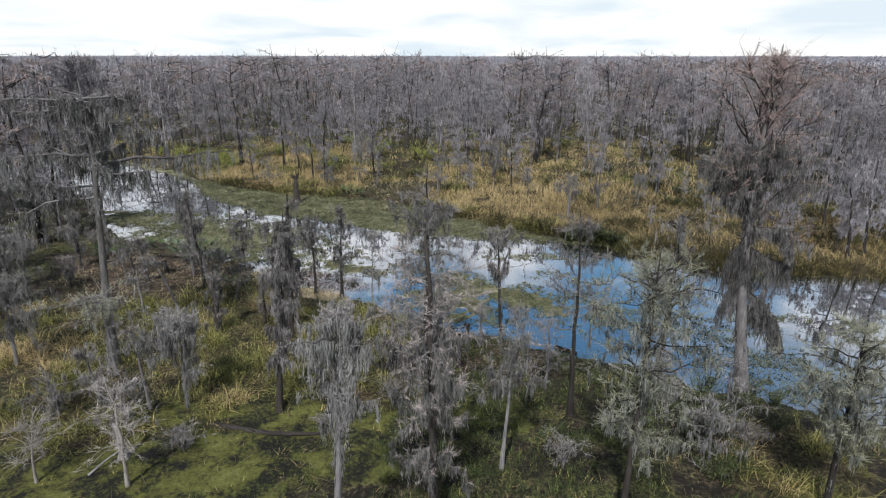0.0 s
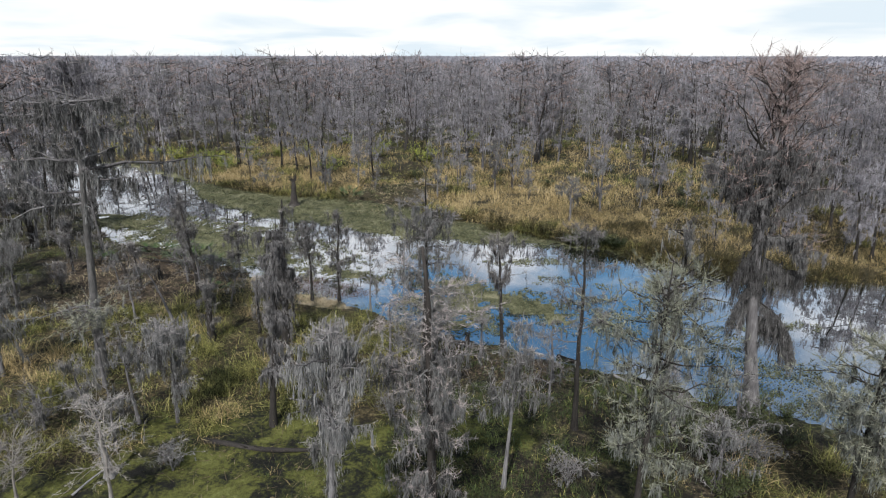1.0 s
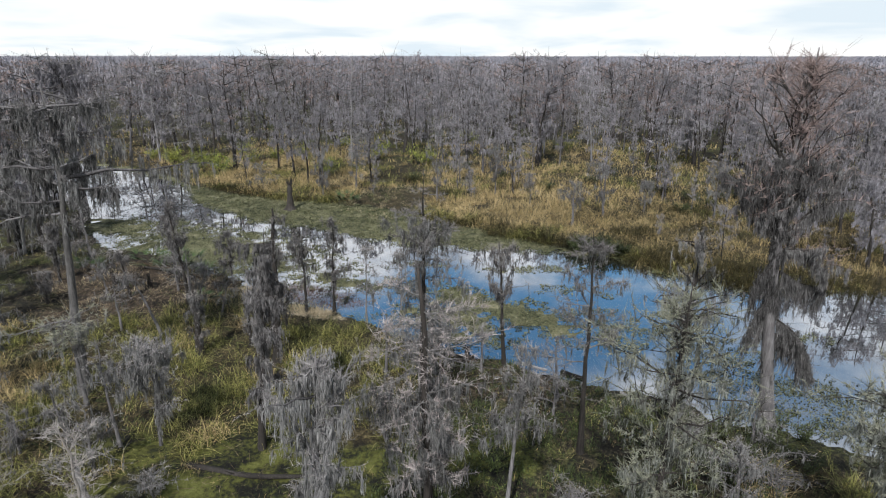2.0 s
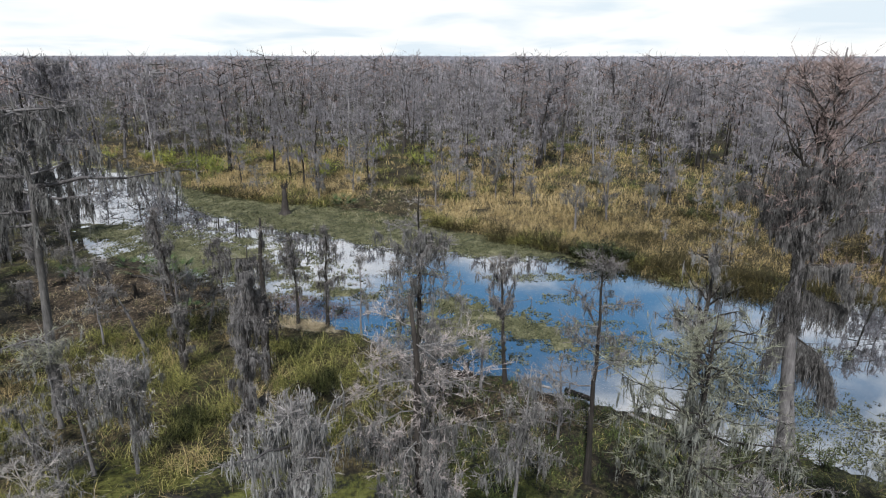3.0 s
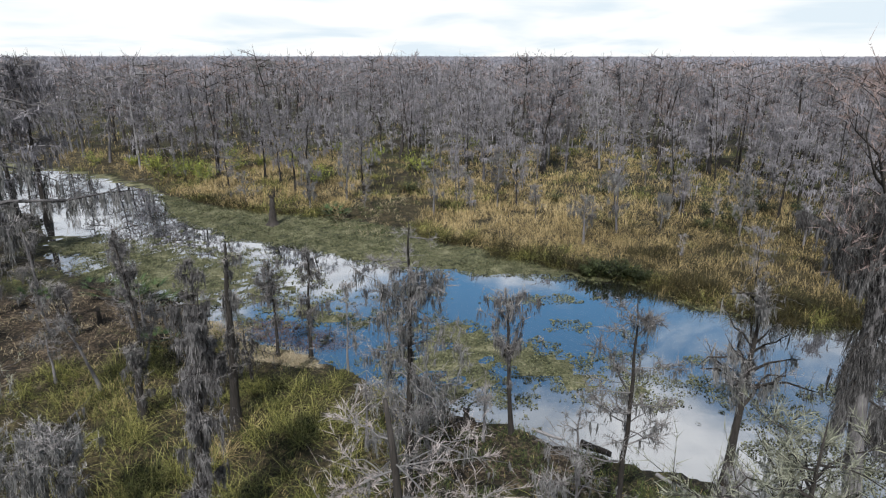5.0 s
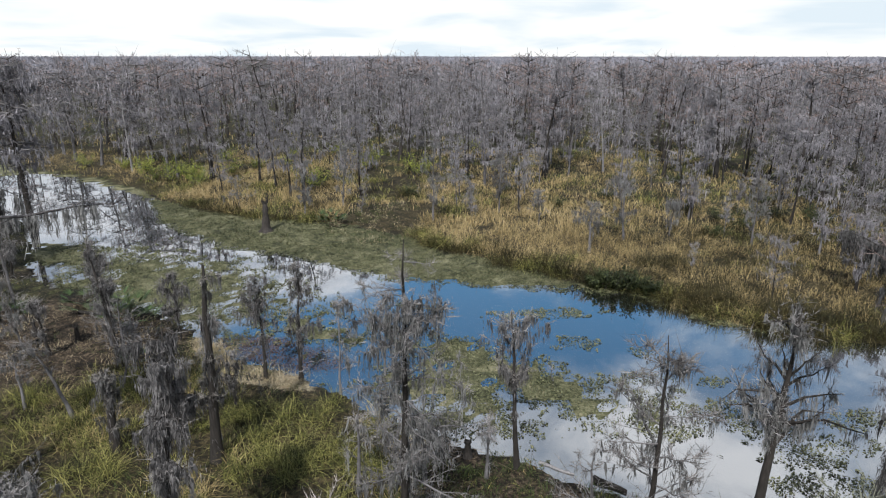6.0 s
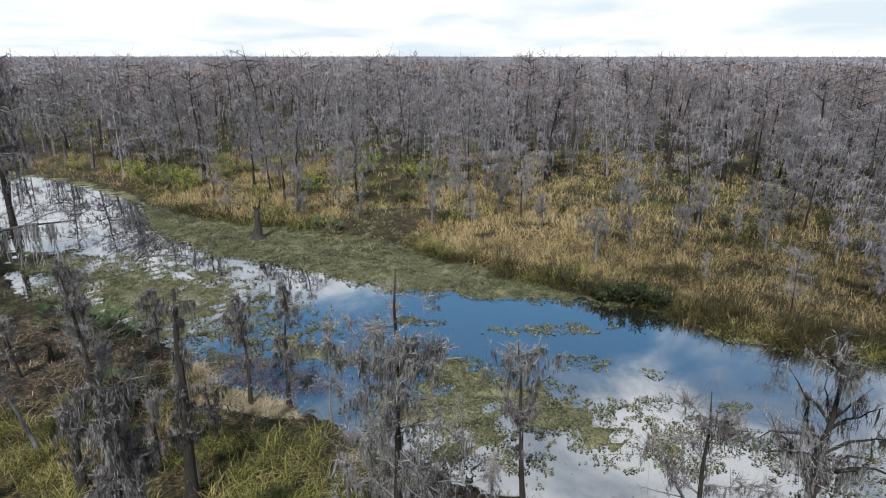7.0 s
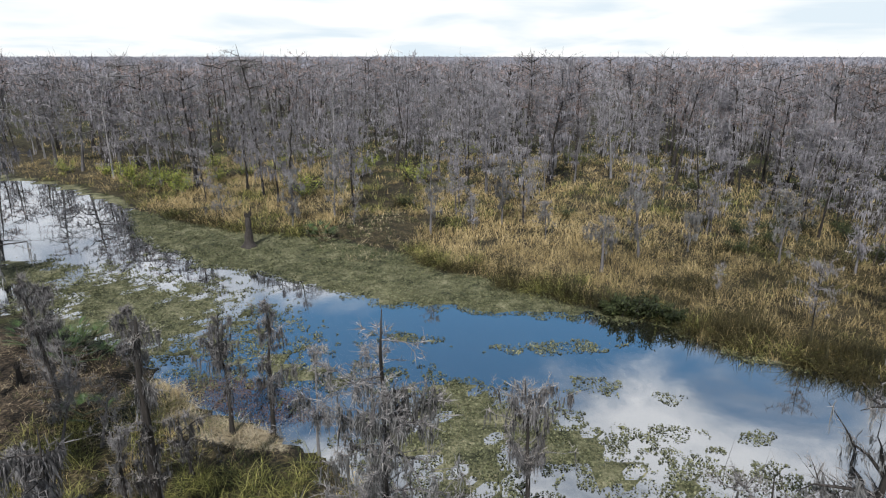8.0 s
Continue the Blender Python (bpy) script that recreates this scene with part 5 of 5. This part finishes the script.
# ---- shrubs, palmettos, stump and logs ----
def leafy_shrub(seed, h, wide, leaf=1.0):
    rng = np.random.default_rng(seed)
    stems, leaves = Geo(), Geo()
    n = 16
    d = directions(rng, n, 1.3, 0.5)
    d[:, 2] = np.abs(d[:, 2]) + 0.2
    d = unit(d)
    length = h * rng.uniform(0.6, 1.1, n)
    foot = np.stack([rng.normal(0, 0.12 * wide, n), rng.normal(0, 0.12 * wide, n), np.full(n, -0.1)], -1)
    spindles(stems, foot, d, length, 0.03, rng.normal(0, 0.12, (n, 3)), (1.0, 0.7))
    m = 900
    w, t = rng.integers(0, n, m), rng.uniform(0.25, 1.05, m)
    p = foot[w] + d[w] * (length[w] * t)[:, None] + rng.normal(0, 0.16 * wide / 2, (m, 3))
    p[:, 2] = np.maximum(p[:, 2], 0.05)
    blades(leaves, p, directions(rng, m, 0.5, 0.8), leaf * rng.uniform(0.08, 0.22, m), leaf * rng.uniform(0.024, 0.054, m), rng.normal(0, 0.2, (m, 3)), 2, 0.6)
    return stems, leaves


def build_shrubs():
    rng = np.random.default_rng(90)
    green = [leafy_shrub(900 + i, 2.4, 2.0) for i in range(4)]
    places = [(-42.4, 99.5), (-39.5, 98.5), (-37.5, 100), (-41, 104), (-35, 97), (-33, 105), (-30, 109), (-47, 106), (-18, 95), (-12, 110), (-20, 125), (6, 130), (-26, 113), (-60, 112), (-52, 109), (-3, 104), (24, 118), (-38, 116)]
    for i, (x, y) in enumerate(places):
        stems, leaves = green[i % 4]
        if i < 4:
            root = new("green_shrub")
            tagged(part("woody_base", stems, BARK, root), kind="stuff")
            tagged(part("foliage", leaves, LEAF, root), kind="stuff")
            tagged(root, "rounded yellow-green leafy shrub at the marsh edge", "shrub", "leafy shrubs")
            first.append(root)
        else:
            root = copy_thing(first[i % 4], Matrix.Identity(4))
        s = rng.uniform(1.0, 1.5)
        z = float(floor_height(np.array([x]), np.array([y]))[0])
        root.matrix_basis = pose(x, y, z, 0, 0, rng.uniform(0, 360)) @ Matrix.Diagonal((s * 1.2, s * 1.2, s, 1))


first = []
build_shrubs()
thicket = []
for i, (x, y, s) in enumerate([(28.7, 71.0, 0.8), (31.6, 76.8, 1.0), (35.9, 77.9, 1.0), (41.9, 74.6, 1.0), (41.0, 68.8, 0.9), (40.9, 84.9, 1.0), (43.0, 77.5, 1.1), (38.0, 78.0, 0.9), (30.0, 82.0, 0.8), (22.0, 88.0, 0.9), (9.0, 92.0, 0.8), (-4.0, 90.0, 0.9), (33.0, 74.0, 0.8), (15.0, 84.0, 0.7), (26.0, 95.0, 1.1), (4.0, 100.0, 1.0), (48.0, 88.0, 1.2), (-17.0, 99.0, 0.9), (35.0, 98.0, 1.1), (12.0, 106.0, 1.1)]):
    if i < 2:
        stems, leaves = leafy_shrub(960 + i, 1.7, 2.6)
        root = tagged(new("dark_shrub"), "low dark green shrub in the golden reeds", "shrub", "shrubs in the reeds")
        tagged(part("woody_base", stems, BARK_DARK, root), kind="stuff")
        tagged(part("foliage", leaves, LEAF_DARK, root), kind="stuff")
        thicket.append(root)
    else:
        root = copy_thing(thicket[i % 2], Matrix.Identity(4))
    root.matrix_basis = pose(x, y, float(floor_height(np.array([x]), np.array([y]))[0]), 0, 0, 73 * i) @ Matrix.Diagonal((s * 1.3, s * 1.1, s, 1))
for i, (x, y, s) in enumerate([(14.6, 28.6, 0.9), (15.6, 27.5, 0.8), (16.6, 28.0, 0.8), (13.4, 27.2, 0.9), (12.2, 26.0, 0.7), (17.6, 27.4, 0.6), (12.6, 23.4, 0.8), (13.9, 24.6, 0.9), (11.6, 21.6, 0.7), (14.8, 25.8, 0.8), (12.0, 24.6, 0.7), (16.4, 24.9, 0.7), (13.2, 22.0, 0.6), (12.9, 57.3, 0.6), (13.9, 56.9, 0.75), (14.9, 56.6, 0.85), (15.9, 56.2, 0.75), (16.8, 55.6, 0.6)]):
    stems, leaves = leafy_shrub(940 + i, 2.2 * s, 1.8 * s, 1.5 if y > 50 else 0.6)
    root = tagged(new("dark_shrub"), "dark green shrub at the water's edge" if y > 50 else "dark green shrub at the tall cypress's foot", "shrub", "dark shrubs")
    tagged(part("woody_base", stems, BARK_DARK, root), kind="stuff")
    tagged(part("foliage", leaves, LEAF_DARK, root), kind="stuff")
    root.matrix_basis = pose(x, y, float(floor_height(np.array([x]), np.array([y]))[0]), 0, 0, 60 * i)


def palmetto(seed, size):
    """A low fan palm: stalks that end in fans of stiff blades."""
    rng = np.random.default_rng(seed)
    root = new("palmetto")
    stalks, fans = Geo(), Geo()
    n = 11
    d = directions(rng, n, 0.9, 0.35)
    l = size * rng.uniform(0.6, 1.0, n)
    spindles(stalks, np.zeros((n, 3)), d, l, 0.02, np.zeros((n, 3)), (1.0, 0.8))
    a, b = sides_of(d)
    for i in range(n):
        ang = np.linspace(-1.3, 1.3, 14)
        out = unit(d[i] * np.cos(ang)[:, None] + a[i] * np.sin(ang)[:, None] + np.array([0, 0, 0.1]))
        blades(fans, np.repeat((d[i] * l[i])[None], 14, 0), out, np.full(14, size * 0.55), np.full(14, 0.03), np.tile([0, 0, -0.25], (14, 1)), 2, 0.4)
    tagged(part("stalk_base", stalks, STRAW, root), kind="stuff")
    tagged(part("foliage", fans, FROND, root), kind="stuff")
    return tagged(root, "dark green low fan palm on the muddy bank", "palm", "palmettos")


for i, (x, y, s) in enumerate([(-26.0, 52.4, 1.8), (-21.7, 50.3, 2.1), (-23.6, 51.6, 1.8), (-20.6, 49.4, 1.8), (-22.6, 50.6, 1.9), (-30.0, 50.0, 1.6), (-17.5, 43.8, 1.2), (-12.2, 75.6, 1.9), (-11.4, 75.2, 1.8)]):
    palmetto(40 + i, s).matrix_basis = pose(x, y, float(floor_height(np.array([x]), np.array([y]))[0]), 0, 0, 47 * i)


def stump(seed, h, r, x, y, label, mat=BARK_DARK):
    """A broken trunk with a flared foot and a splintered top."""
    rng = np.random.default_rng(seed)
    root = new("stump")
    body, splinters = Geo(), Geo()
    s = np.linspace(0, 1, 9)
    spine = np.stack([0.05 * h * s, 0.03 * h * s * s, h * s - 0.2], -1)
    tube(body, spine, r * (0.42 + 0.4 * (1 - s) ** 1.3 + 0.6 * np.exp(-s * 8)) * (1 + 0.12 * np.sin(s * 17 + seed)), 13, 0.3, 0.5)
    n = 14
    a = np.linspace(0, 6.28, n, endpoint=False)
    p = spine[-1] + np.stack([np.cos(a), np.sin(a), np.zeros(n) - 0.3], -1) * r * 0.5
    spindles(splinters, p, directions(rng, n, 6, 1.0), h * rng.uniform(0.05, 0.28, n) * (1 + 0.5 * np.cos(a)), r * 0.15, np.zeros((n, 3)), (1.0,))
    part("trunk", body, mat, root, smooth=True)
    tagged(part("broken_top", splinters, mat, root), kind="stuff")
    root.matrix_basis = pose(x, y, float(floor_height(np.array([x]), np.array([y]))[0]), 0, 0, seed * 31)
    return tagged(root, label, "stump", "stumps")


stump(1, 3.4, 0.58, -18.7, 73.6, "broad grey broken stump at the reed edge")
stump(2, 1.0, 0.30, 1.6, 35.6, "short dark rotten stump on the bank")
stump(3, 1.3, 0.26, -23.5, 47.2, "weathered stump among muddy litter")
stump(4, 1.1, 0.22, -26.8, 48.0, "weathered stump among muddy litter")
stump(5, 2.2, 0.24, -14.6, 22.8, "pale weathered broken post of a tree", BARK_GREY)


def fallen_log(seed, x0, y0, x1, y1, r, mat, label, lift=0.0):
    rng = np.random.default_rng(seed)
    root = new("fallen_log")
    body = Geo()
    s = np.linspace(0, 1, 8)
    l = math.hypot(x1 - x0, y1 - y0)
    spine = np.stack([l * s, 0.03 * l * np.sin(s * 5 + seed), np.full(8, r * 0.4)], -1)
    spine[:, 2] += lift * s
    tube(body, spine, r * (1 - 0.45 * s) * rng.uniform(0.9, 1.1, 8), 8)
    part("trunk", body, mat, root, smooth=True)
    for t in rng.integers(2, 7, 3):
        snag = Geo()
        spindles(snag, spine[t:t + 1], directions(rng, 1, 0.8, 0.4), l * rng.uniform(0.08, 0.2, 1), r * 0.25, np.zeros((1, 3)), (1.0, 0.6))
        part("broken_branch", snag, mat, root)
    z = max(float(floor_height(np.array([x0]), np.array([y0]))[0]), float(floor_height(np.array([x1]), np.array([y1]))[0]), 0.0)
    root.matrix_basis = pose(x0, y0, z, 0, 0, math.degrees(math.atan2(y1 - y0, x1 - x0)))
    return tagged(root, label, "log", "fallen logs")


fallen_log(1, 4.9, 35.3, 6.4, 34.5, 0.08, BARK_LIGHT, "pale fallen log along the water's edge")
fallen_log(2, -11.5, 25.2, -5.9, 24.5, 0.16, BARK_DARK, "dark wet log lying in green slime")
fallen_log(3, 10.0, 31.7, 11.4, 30.2, 0.10, BARK_LIGHT, "pale fallen log along the water's edge")
fallen_log(4, 7.2, 34.2, 8.4, 33.3, 0.16, BARK_DARK, "dark wet log at the water's edge")
fallen_log(5, -15.6, 21.6, -14.6, 22.8, 0.055, BARK_LIGHT, "bleached fallen branch on the mud", 0.5)
fallen_log(6, -26.0, 51.6, -22.6, 50.4, 0.14, BARK_DARK, "grey log among mud and litter")
